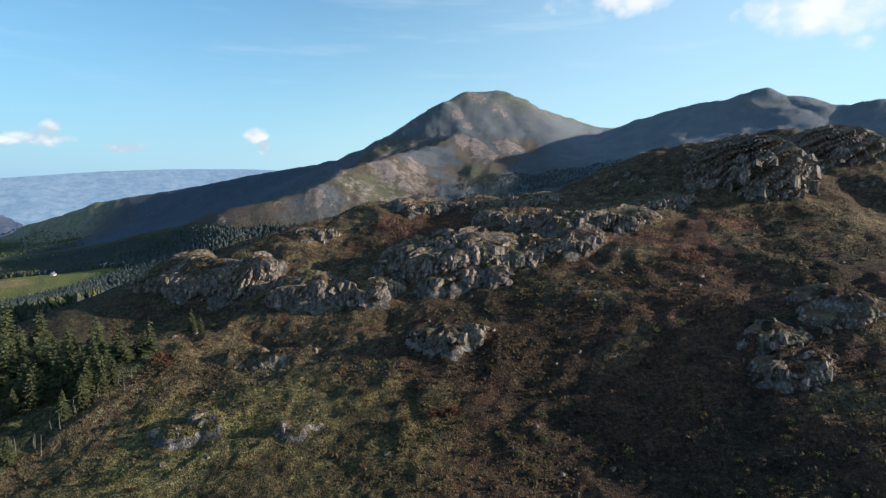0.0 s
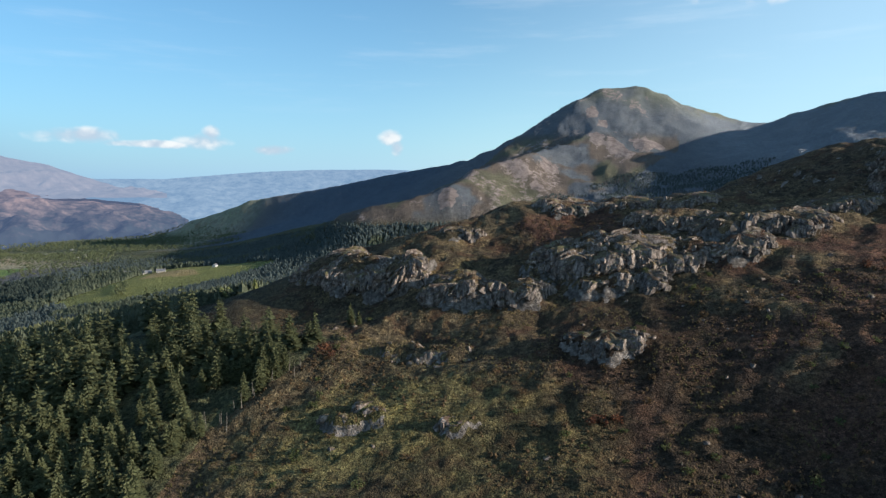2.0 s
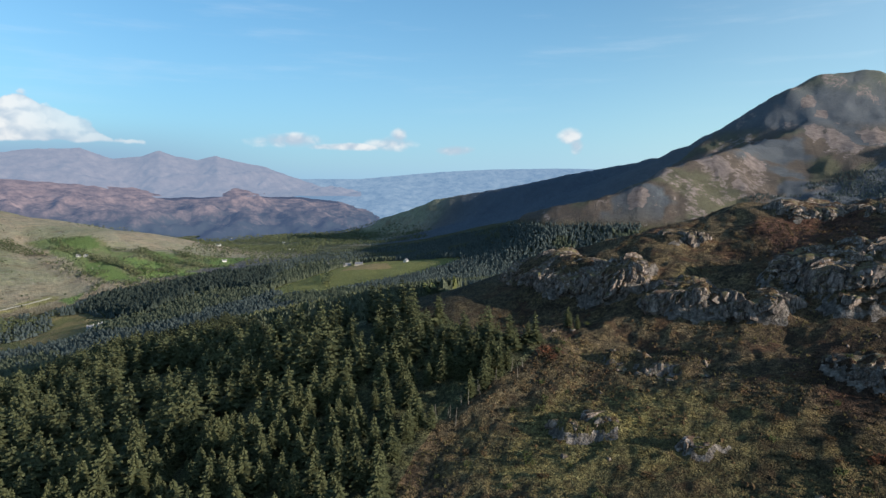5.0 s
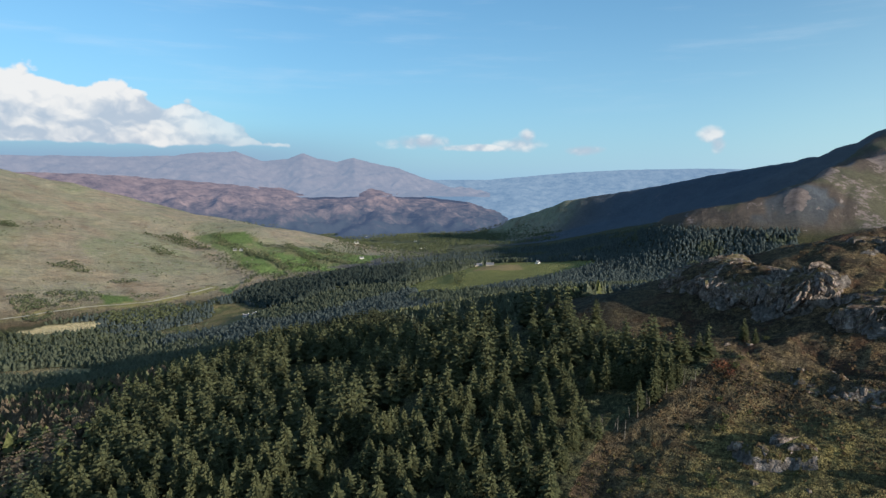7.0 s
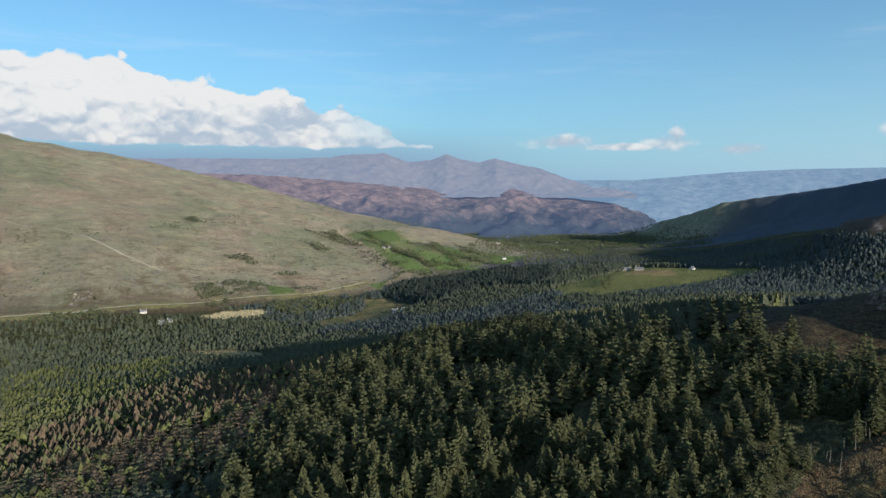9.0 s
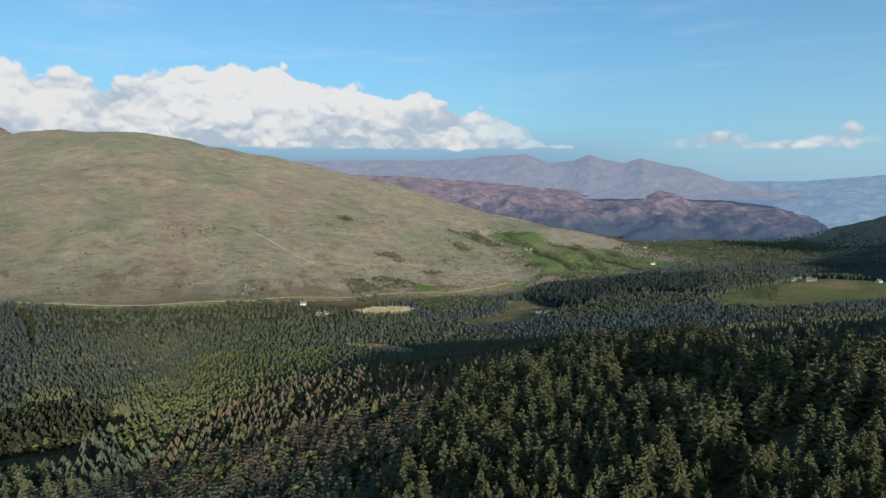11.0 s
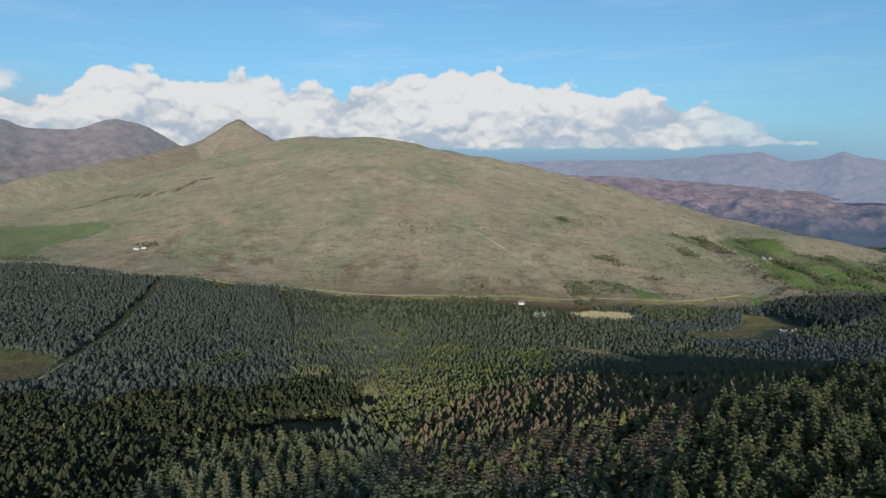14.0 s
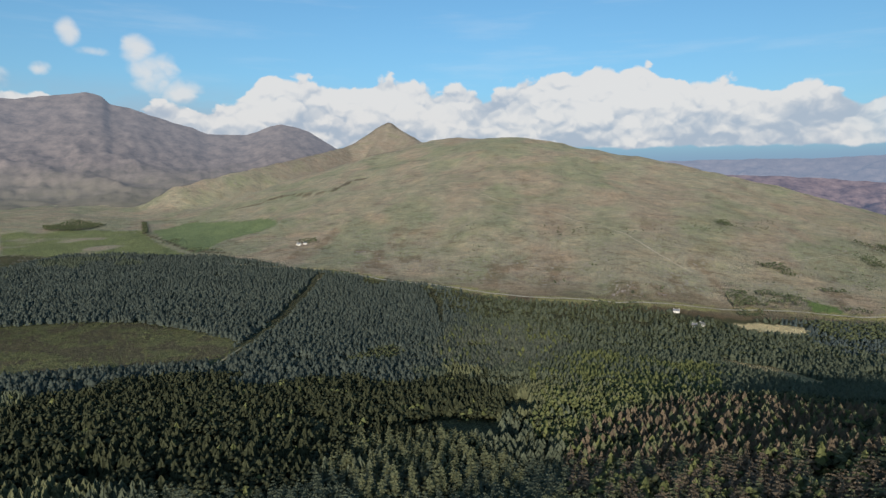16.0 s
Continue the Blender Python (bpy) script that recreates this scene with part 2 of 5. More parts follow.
    (35, 248, 11, 5), (53, 250, 12, 5), (33, 284, 16, 5), (53, 268, 15, 6), (76, 270, 15, 6), (2, 191, 10, 4), (-59, 192, 8, 3), (-47, 189, 7, 3)])
CRAGS_2 = np.array([
    (91, 156, 8, 4), (94, 170, 7, 3), (117, 178, 12, 5), (-70, 158, 6, 3), (-62, 160, 5, 2.5), (-38, 155, 4, 2.5), (15, 318, 14, 4), (-12, 318, 14, 4), (45, 322, 14, 4), (-60, 285, 10, 3), (100, 290, 14, 4)])
KNOLL_CRAGS = np.array([(128, 300, 9, 2), (186, 322, 12, 3), (246, 352, 16, 4)])
# bare rock domes on the knoll: place, half widths, heights of top and foot over the eye
DOMES = ((152, 308, 32, 27, 22.5, -16), (212, 338, 34, 28, 29.5, -12))
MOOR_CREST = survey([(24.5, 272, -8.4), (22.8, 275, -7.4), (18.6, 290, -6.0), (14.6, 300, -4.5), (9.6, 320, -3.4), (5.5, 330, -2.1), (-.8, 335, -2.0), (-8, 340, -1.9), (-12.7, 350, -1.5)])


def moor_at(x, y):
    """How far a place belongs to the near moor and its crags (0 to 1)."""
    return step(460, 380, np.hypot(x - 90, y - 260)) * step(60, 100, np.hypot(x, y)) * step(-150, -105, x + 0.12 * (y - 200))


def height(x, y):
    z = EYE + base(x, y)
    r = np.hypot(x, y)
    far = step(700, 1500, r)
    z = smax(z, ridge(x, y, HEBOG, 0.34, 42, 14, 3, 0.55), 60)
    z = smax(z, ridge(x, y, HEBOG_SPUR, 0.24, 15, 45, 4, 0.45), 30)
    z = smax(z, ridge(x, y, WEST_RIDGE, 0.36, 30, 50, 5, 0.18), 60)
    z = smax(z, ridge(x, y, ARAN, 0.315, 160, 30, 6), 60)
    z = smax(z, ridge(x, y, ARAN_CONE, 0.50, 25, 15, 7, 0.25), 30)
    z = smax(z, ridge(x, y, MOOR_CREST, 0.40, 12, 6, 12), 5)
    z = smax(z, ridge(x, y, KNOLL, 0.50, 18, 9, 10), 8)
    high = step(EYE - 190, EYE - 60, z)
    calm = (1 - 0.75 * step(-300, -700, x) * step(900, 1200, y)) * (1 - 0.6 * step(1700, 1900, y) * step(-300, -100, x))
    z = z + calm * far * (0.35 + 0.65 * high) * ((9 + 4 * step(EYE + 60, EYE - 40, z)) * fbm(x, y, 300, 5, 21, 0.5, True) + 4 * fbm(x, y, 50, 3, 23))
    z = z + far * step(1000, 1250, y) * step(EYE - 140, EYE - 40, z) * (1 + 7 * step(-600, -250, x)) * (fbm(x, y, 120, 4, 27, 0.55, True) - 0.3)
    z = z - 12 * np.exp(-((x + 114) / 30) ** 2 - ((y - 230) / 26) ** 2)
    east = step(-1250, -1600, x) * step(900, 700, y)
    z = z + east * (7 * fbm(x, y, 420, 3, 29) + 4 * fbm(x, y, 150, 4, 30, 0.55, True))
    moor = moor_at(x, y)
    z = z + (1 - far) * (1.0 + 2.5 * moor) * fbm(x, y, 45, 4, 31) + moor * (0.9 * fbm(x, y, 9, 3, 33, 0.6) + 1.1 * fbm(x, y, 21, 3, 35, 0.55, True) + 0.42 * fbm(x, y, 3.0, 2, 37, 0.6))
    wx, wy = x + 7 * fbm(x, y, 16, 3, 41), y + 7 * fbm(x, y, 16, 3, 43)
    top = np.zeros_like(x)
    for cx, cy, cr, ch in (*CRAGS, *CRAGS_2, *KNOLL_CRAGS):
        d = np.hypot((wx - cx) / 1.25, (wy - cy) / 0.85) / cr
        top = np.maximum(top, ch * step(1.05, 0.45, d) * (1 - 0.25 * d))
    knoll = step(EYE - 12, EYE + 4, z) * step(300, 340, r) * step(620, 520, r)
    z = z + top * (1 + 0.25 * fbm(x, y, 7, 3, 47, 0.6, True)) + knoll * 2.2 * fbm(x, y, 30, 3, 51, 0.5, True)
    return z

# ---- end landform ----

# ---- materials ----
def mat(name, build):
    m = bpy.data.materials.new(name)
    m.use_nodes = True
    nt = m.node_tree
    b = nt.nodes["Principled BSDF"]
    b.inputs["Specular IOR Level"].default_value = 0.2
    build(nt, b)
    return m


def node(nt, kind, **values):
    n = nt.nodes.new(kind)
    for key, value in values.items():
        if key in n.inputs:
            n.inputs[key].default_value = value
    return n


def noise_tex(nt, scale, detail=4.0, rough=0.55, coord=None):
    n = node(nt, "ShaderNodeTexNoise", Scale=scale, Detail=detail, Roughness=rough)
    if coord is not None:
        nt.links.new(coord, n.inputs["Vector"])
    return n


def ramp(nt, fac, stops):
    r = nt.nodes.new("ShaderNodeValToRGB")
    els = r.color_ramp.elements
    while len(els) < len(stops):
        els.new(0.5)
    for e, (p, c) in zip(els, stops):
        e.position, e.color = p, (*c, 1) if len(c) == 3 else c
    nt.links.new(fac, r.inputs["Fac"])
    return r


def mix(nt, fac, a, b, mode="MIX"):
    m = nt.nodes.new("ShaderNodeMix")
    m.data_type, m.blend_type = "RGBA", mode
    for socket, v in ((m.inputs[0], fac), (m.inputs[6], a), (m.inputs[7], b)):
        if isinstance(v, (int, float)):
            socket.default_value = v
        elif isinstance(v, tuple):
            socket.default_value = (*v, 1)
        else:
            nt.links.new(v, socket)
    return m.outputs[2]


def grey(v):
    return (v, v, v)


def ground_mat(nt, b):
    pos = nt.nodes.new("ShaderNodeNewGeometry").outputs["Position"]
    cover = nt.nodes.new("ShaderNodeAttribute")
    cover.attribute_name = "cover"
    rock = nt.nodes.new("ShaderNodeAttribute")
    rock.attribute_name = "rock"
    shaggy = nt.nodes.new("ShaderNodeAttribute")
    shaggy.attribute_name = "shaggy"
    fine = noise_tex(nt, 0.7, 6, 0.72, pos)
    mid = noise_tex(nt, 0.16, 5, 0.6, pos)
    wide = noise_tex(nt, 0.02, 4, 0.6, pos)
    clump = nt.nodes.new("ShaderNodeTexVoronoi")
    clump.inputs["Scale"].default_value = 1.7
    sway = nt.nodes.new("ShaderNodeVectorMath")
    sway.operation = "MULTIPLY_ADD"
    swn = noise_tex(nt, 0.8, 3, 0.6, pos)
    nt.links.new(swn.outputs["Color"], sway.inputs[0])
    sway.inputs[1].default_value = (2.2, 2.2, 2.2)
    nt.links.new(pos, sway.inputs[2])
    nt.links.new(sway.outputs[0], clump.inputs["Vector"])
    # tussock shading painted in: light hearts, dark gaps between clumps
    vc = ramp(nt, clump.outputs["Distance"], [(0.0, grey(1.5)), (0.4, grey(1.15)), (0.8, grey(0.7))])
    grit = noise_tex(nt, 3.2, 6, 0.7, pos)
    v0 = ramp(nt, grit.outputs["Fac"], [(0.33, grey(0.22)), (0.5, grey(0.95)), (0.66, grey(2.0))])
    v1 = ramp(nt, fine.outputs["Fac"], [(0.36, grey(0.30)), (0.5, grey(0.95)), (0.64, grey(1.75))])
    v2 = ramp(nt, mid.outputs["Fac"], [(0.3, (0.5, 0.5, 0.55)), (0.5, (1.05, 1.05, 1.05)), (0.7, (1.6, 1.5, 1.25))])
    v3 = ramp(nt, wide.outputs["Fac"], [(0.3, (0.88, 0.9, 0.9)), (0.7, (1.12, 1.1, 1.06))])
    c = mix(nt, shaggy.outputs["Fac"], cover.outputs["Color"], v1.outputs[0], "MULTIPLY")
    c = mix(nt, shaggy.outputs["Fac"], c, v0.outputs[0], "MULTIPLY")
    c = mix(nt, shaggy.outputs["Fac"], c, vc.outputs[0], "MULTIPLY")
    c = mix(nt, shaggy.outputs["Fac"], c, v2.outputs[0], "MULTIPLY")
    c = mix(nt, 1.0, c, v3.outputs[0], "MULTIPLY")
    # moor: sharp-edged patches of heather, pale grass and bracken
    moor_a = nt.nodes.new("ShaderNodeAttribute")
    moor_a.attribute_name = "moor"
    def where_moor(noise, lo, hi, share):
        r = ramp(nt, noise.outputs["Fac"], [(lo, grey(0)), (hi, grey(share))])
        m = nt.nodes.new("ShaderNodeMath")
        m.operation = "MULTIPLY"
        nt.links.new(r.outputs[0], m.inputs[0])
        nt.links.new(moor_a.outputs["Fac"], m.inputs[1])
        return m.outputs[0]
    sprigs, straw, fern = noise_tex(nt, 0.21, 8, 0.72, sway.outputs[0]), noise_tex(nt, 0.33, 7, 0.7, pos), noise_tex(nt, 0.10, 8, 0.7, sway.outputs[0])
    c = mix(nt, where_moor(straw, 0.55, 0.61, 0.34), c, (0.118, 0.094, 0.050))
    c = mix(nt, where_moor(fern, 0.53, 0.60, 0.70), c, (0.084, 0.043, 0.028))
    c = mix(nt, where_moor(sprigs, 0.53, 0.57, 0.75), c, (0.036, 0.028, 0.021))
    # grass hill: streaks of straw and green, bracken, scattered stones
    hill = nt.nodes.new("ShaderNodeAttribute")
    hill.attribute_name = "hill"
    hm = nt.nodes.new("ShaderNodeMapping")
    hm.inputs["Scale"].default_value = (1.3, 0.7, 1.2)
    hm.inputs["Rotation"].default_value = (0, 0, 0.25)
    nt.links.new(pos, hm.inputs["Vector"])
    streak = noise_tex(nt, 0.034, 9, 0.76, hm.outputs[0])
    hue = noise_tex(nt, 0.014, 8, 0.62, hm.outputs[0])
    bracken = noise_tex(nt, 0.050, 8, 0.72, hm.outputs[0])
    stones = noise_tex(nt, 0.10, 5, 0.62, pos)
    h1 = ramp(nt, streak.outputs["Fac"], [(0.3, (0.52, 0.52, 0.52)), (0.43, (0.88, 0.88, 0.87)), (0.56, (1.05, 1.04, 1.02)), (0.7, (1.36, 1.28, 1.15))])
    h2 = ramp(nt, hue.outputs["Fac"], [(0.36, (1.05, 0.98, 0.94)), (0.5, (1.0, 1.0, 1.0)), (0.64, (0.92, 0.98, 0.88))])
    on_hill = ramp(nt, hill.outputs["Fac"], [(0.0, grey(0)), (0.3, grey(1))])
    c = mix(nt, on_hill.outputs[0], c, mix(nt, 1.0, c, h1.outputs[0], "MULTIPLY"))
    c = mix(nt, on_hill.outputs[0], c, mix(nt, 1.0, c, h2.outputs[0], "MULTIPLY"))
    def where_hill(noise, lo, hi, share):
        r = ramp(nt, noise.outputs["Fac"], [(lo, grey(0)), (hi, grey(share))])
        m = nt.nodes.new("ShaderNodeMath")
        m.operation = "MULTIPLY"
        nt.links.new(r.outputs[0], m.inputs[0])
        nt.links.new(hill.outputs["Fac"], m.inputs[1])
        return m.outputs[0]
    c = mix(nt, where_hill(bracken, 0.54, 0.61, 0.62), c, (0.150, 0.122, 0.078))
    near_stones = nt.nodes.new("ShaderNodeMath")
    near_stones.operation = "MULTIPLY"
    sr = ramp(nt, stones.outputs["Fac"], [(0.55, grey(0)), (0.61, grey(1))])
    nt.links.new(sr.outputs[0], near_stones.inputs[0])
    nt.links.new(where_hill(hue, 0.48, 0.55, 1.0), near_stones.inputs[1])
    c = mix(nt, near_stones.outputs[0], c, (0.30, 0.272, 0.235))
    cracks = nt.nodes.new("ShaderNodeTexVoronoi")
    cracks.feature = "DISTANCE_TO_EDGE"
    cracks.inputs["Scale"].default_value = 0.35
    warp = noise_tex(nt, 0.25, 3, 0.6, pos)
    wv = nt.nodes.new("ShaderNodeVectorMath")
    wv.operation = "MULTIPLY_ADD"
    nt.links.new(warp.outputs["Color"], wv.inputs[0])
    wv.inputs[1].default_value = (6, 6, 6)
    nt.links.new(pos, wv.inputs[2])
    nt.links.new(wv.outputs[0], cracks.inputs["Vector"])
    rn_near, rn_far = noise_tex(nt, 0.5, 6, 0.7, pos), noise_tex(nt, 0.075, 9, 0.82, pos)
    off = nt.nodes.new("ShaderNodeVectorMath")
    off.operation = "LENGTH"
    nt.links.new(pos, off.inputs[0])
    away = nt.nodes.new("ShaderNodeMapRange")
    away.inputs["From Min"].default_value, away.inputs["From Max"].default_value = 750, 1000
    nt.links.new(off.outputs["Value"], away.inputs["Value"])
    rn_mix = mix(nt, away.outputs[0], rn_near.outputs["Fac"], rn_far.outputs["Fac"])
    rn = nt.nodes.new("ShaderNodeRGBToBW")
    nt.links.new(rn_mix, rn.inputs[0])
    rc = ramp(nt, rn.outputs[0], [(0.3, (0.05, 0.045, 0.04)), (0.5, (0.17, 0.15, 0.135)), (0.7, (0.38, 0.34, 0.31))])
    dark = ramp(nt, cracks.outputs["Distance"], [(0.0, grey(0.35)), (0.2, grey(1.0))])
    rcol = mix(nt, 0.5, rc.outputs[0], dark.outputs[0], "MULTIPLY")
    add = nt.nodes.new("ShaderNodeMath")
    add.operation = "ADD"
    nt.links.new(rock.outputs["Fac"], add.inputs[0])
    nt.links.new(rn.outputs[0], add.inputs[1])
    rm = ramp(nt, add.outputs[0], [(0.91, grey(0)), (0.96, grey(1))])
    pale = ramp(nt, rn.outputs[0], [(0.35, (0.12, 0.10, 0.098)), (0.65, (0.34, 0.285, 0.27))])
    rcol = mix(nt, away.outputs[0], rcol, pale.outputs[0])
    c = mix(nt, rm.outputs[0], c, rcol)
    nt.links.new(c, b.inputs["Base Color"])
    b.inputs["Roughness"].default_value = 0.95
    b.inputs["Specular IOR Level"].default_value = 0.1
    bump = node(nt, "ShaderNodeBump", Strength=1.0, Distance=0.8)
    hsum = nt.nodes.new("ShaderNodeMath")
    hsum.operation = "ADD"
    hump = nt.nodes.new("ShaderNodeMath")
    hump.operation = "SUBTRACT"
    nt.links.new(fine.outputs["Fac"], hump.inputs[0])
    nt.links.new(clump.outputs["Distance"], hump.inputs[1])
    nt.links.new(hump.outputs[0], hsum.inputs[0])
    nt.links.new(mid.outputs["Fac"], hsum.inputs[1])
    nt.links.new(hsum.outputs[0], bump.inputs["Height"])
    crags_far = node(nt, "ShaderNodeBump", Distance=7.0)
    nt.links.new(away.outputs[0], crags_far.inputs["Strength"])
    nt.links.new(rn_far.outputs["Fac"], crags_far.inputs["Height"])
    nt.links.new(bump.outputs[0], crags_far.inputs["Normal"])
    nt.links.new(crags_far.outputs[0], b.inputs["Normal"])


GROUND = mat("moor_ground", ground_mat)


def leaf_mat(name, dark, light, pale=None, relief=0.45):
    def build(nt, b):
        geo = nt.nodes.new("ShaderNodeNewGeometry")
        info = nt.nodes.new("ShaderNodeObjectInfo")
        a = nt.nodes.new("ShaderNodeMath")
        a.operation = "ADD"
        nt.links.new(geo.outputs["Random Per Island"], a.inputs[0])
        nt.links.new(info.outputs["Random"], a.inputs[1])
        f = nt.nodes.new("ShaderNodeMath")
        f.operation = "FRACT"
        nt.links.new(a.outputs[0], f.inputs[0])
        n = noise_tex(nt, 0.03, 3, 0.6, geo.outputs["Position"])
        s = nt.nodes.new("ShaderNodeMath")
        s.operation = "MULTIPLY_ADD"
        nt.links.new(f.outputs[0], s.inputs[0])
        s.inputs[1].default_value = 0.6
        nt.links.new(n.outputs["Fac"], s.inputs[2])
        r = ramp(nt, s.outputs[0], [(0.4, dark), (0.95, light)] + ([(1.0, pale)] if pale else []))
        fine = noise_tex(nt, 2.2, 3, 0.7, geo.outputs["Position"])
        v = ramp(nt, fine.outputs["Fac"], [(0.3, grey(1 - relief)), (0.7, grey(1 + relief * 0.9))])
        nt.links.new(mix(nt, 1.0, r.outputs[0], v.outputs[0], "MULTIPLY"), b.inputs["Base Color"])
        b.inputs["Roughness"].default_value = 0.8
        b.inputs["Specular IOR Level"].default_value = 0.15
        t = nt.nodes.new("ShaderNodeBsdfTranslucent")
        nt.links.new(b.inputs["Base Color"].links[0].from_socket, t.inputs["Color"])
        m = nt.nodes.new("ShaderNodeMixShader")
        m.inputs[0].default_value = 0.38
        nt.links.new(b.outputs[0], m.inputs[1])
        nt.links.new(t.outputs[0], m.inputs[2])
        out = [q for q in nt.nodes if q.type == "OUTPUT_MATERIAL"][0]
        nt.links.new(m.outputs[0], out.inputs["Surface"])
    return mat(name, build)


SPRUCE = leaf_mat("spruce_needles", (0.043, 0.050, 0.026), (0.106, 0.116, 0.057))
SITKA = leaf_mat("sitka_needles", (0.060, 0.074, 0.051), (0.106, 0.123, 0.083), None, 0.2)
# sitka bluer than the nearer stands, haze put into the needle colour
HAZED_SITKA = leaf_mat("hazed_sitka_needles", (0.048, 0.061, 0.052), (0.090, 0.109, 0.092), None, 0.2)
DARK_SITKA = leaf_mat("dark_blue_needles", (0.029, 0.040, 0.034), (0.056, 0.073, 0.062), None, 0.2)
GREY_SITKA = leaf_mat("grey_sitka_needles", (0.064, 0.076, 0.058), (0.112, 0.124, 0.094), None, 0.2)
OLIVE = leaf_mat("olive_needles", (0.076, 0.086, 0.048), (0.140, 0.150, 0.082), None, 0.22)
LARCH = leaf_mat("browned_larch", (0.086, 0.072, 0.052), (0.172, 0.132, 0.092), None, 0.25)
BRIGHT = leaf_mat("bright_leaves", (0.070, 0.084, 0.034), (0.150, 0.164, 0.066), None, 0.25)
BROAD = leaf_mat("broad_leaves", (0.047, 0.061, 0.033), (0.109, 0.124, 0.063), None, 0.3)
DARK_BROAD = leaf_mat("dark_broad_leaves", (0.028, 0.034, 0.020), (0.060, 0.068, 0.037), None, 0.3)
# paler, bluer sitka: haze painted into the stands below the mountain
HAZED_SOUTH_SITKA = leaf_mat("hazed_grey_needles", (0.050, 0.068, 0.066), (0.092, 0.116, 0.112), None, 0.2)
DARK_SPRUCE = leaf_mat("dark_spruce_needles", (0.026, 0.032, 0.018), (0.056, 0.063, 0.034), None, 0.3)
HEATH = leaf_mat("heather_sprigs", (0.046, 0.034, 0.019), (0.115, 0.075, 0.040))


def bark(nt, b):
    n = noise_tex(nt, 3.0, 4, 0.6)
    r = ramp(nt, n.outputs["Fac"], [(0.3, (0.05, 0.042, 0.034)), (0.7, (0.13, 0.112, 0.095))])
    nt.links.new(r.outputs[0], b.inputs["Base Color"])
    b.inputs["Roughness"].default_value = 0.9


BARK = mat("grey_bark", bark)


def plain(name, colour, rough=0.8, vary=0.15):
    def build(nt, b):
        n = noise_tex(nt, 1.2, 4, 0.6)
        r = ramp(nt, n.outputs["Fac"], [(0.3, tuple(q * (1 - vary) for q in colour)), (0.7, tuple(min(1.0, q * (1 + vary)) for q in colour))])
        nt.links.new(r.outputs[0], b.inputs["Base Color"])
        b.inputs["Roughness"].default_value = rough
    return mat(name, build)


def distance_mat(name, low, high, glow, share, turf_or_shade=None, level=(0, 1), fade=None):
    """Hills so far off that they emit the glow of the air before them; below a level, grass or painted shade, rock
    above.
    """
    def build(nt, b):
        pos = nt.nodes.new("ShaderNodeNewGeometry").outputs["Position"]
        n = noise_tex(nt, 0.014, 9, 0.75, pos)
        r = ramp(nt, n.outputs["Fac"], [(0.36, low), (0.64, high)])
        c = r.outputs[0]
        if turf_or_shade:
            split = nt.nodes.new("ShaderNodeSeparateXYZ")
            nt.links.new(pos, split.inputs[0])
            up = nt.nodes.new("ShaderNodeMapRange")
            up.inputs["From Min"].default_value, up.inputs["From Max"].default_value = level
            wob = nt.nodes.new("ShaderNodeMath")
            wob.operation = "MULTIPLY_ADD"
            nt.links.new(n.outputs["Fac"], wob.inputs[0])
            wob.inputs[1].default_value = 260
            nt.links.new(split.outputs[2], wob.inputs[2])
            nt.links.new(wob.outputs[0], up.inputs["Value"])
            c = mix(nt, up.outputs[0], turf_or_shade, c)
        nt.links.new(c, b.inputs["Base Color"])
        b.inputs["Roughness"].default_value = 1.0
        b.inputs["Specular IOR Level"].default_value = 0.0
        bump = node(nt, "ShaderNodeBump", Strength=0.6, Distance=6.0)
        nt.links.new(n.outputs["Fac"], bump.inputs["Height"])
        nt.links.new(bump.outputs[0], b.inputs["Normal"])
        # blue emission mixed into the surface for haze
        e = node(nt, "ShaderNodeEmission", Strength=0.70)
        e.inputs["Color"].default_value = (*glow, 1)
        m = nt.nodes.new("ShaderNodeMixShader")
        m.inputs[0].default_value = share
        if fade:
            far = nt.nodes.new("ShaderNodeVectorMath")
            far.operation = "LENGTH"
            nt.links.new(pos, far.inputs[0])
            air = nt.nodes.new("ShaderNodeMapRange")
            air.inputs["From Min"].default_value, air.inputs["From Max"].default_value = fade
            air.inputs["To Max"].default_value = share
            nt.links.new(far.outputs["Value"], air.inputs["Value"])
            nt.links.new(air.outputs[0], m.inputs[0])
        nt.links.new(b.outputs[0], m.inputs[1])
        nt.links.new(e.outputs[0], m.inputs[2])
        out = [x for x in nt.nodes if x.type == "OUTPUT_MATERIAL"][0]
        nt.links.new(m.outputs[0], out.inputs["Surface"])
    return mat(name, build)


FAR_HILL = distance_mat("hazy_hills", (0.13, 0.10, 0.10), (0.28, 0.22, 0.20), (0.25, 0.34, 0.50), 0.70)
# dark blue lower slopes: a cloud's shadow painted into the colour
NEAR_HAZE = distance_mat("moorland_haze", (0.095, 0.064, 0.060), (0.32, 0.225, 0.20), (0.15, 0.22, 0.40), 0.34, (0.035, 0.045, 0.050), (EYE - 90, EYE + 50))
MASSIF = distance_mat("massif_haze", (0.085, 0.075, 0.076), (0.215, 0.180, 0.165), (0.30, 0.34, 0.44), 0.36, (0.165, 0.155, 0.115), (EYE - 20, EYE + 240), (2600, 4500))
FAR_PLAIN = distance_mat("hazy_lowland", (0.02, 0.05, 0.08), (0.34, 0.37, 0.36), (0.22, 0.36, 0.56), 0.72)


# ---- mesh helpers ----
def mesh_from(name, verts, faces, material, smooth=False):
    """A mesh from numpy arrays; all faces have the same number of corners."""
    me = bpy.data.meshes.new(name)
    n, k = faces.shape
    me.vertices.add(len(verts))
    me.vertices.foreach_set("co", np.ascontiguousarray(verts, dtype=np.float32).ravel())
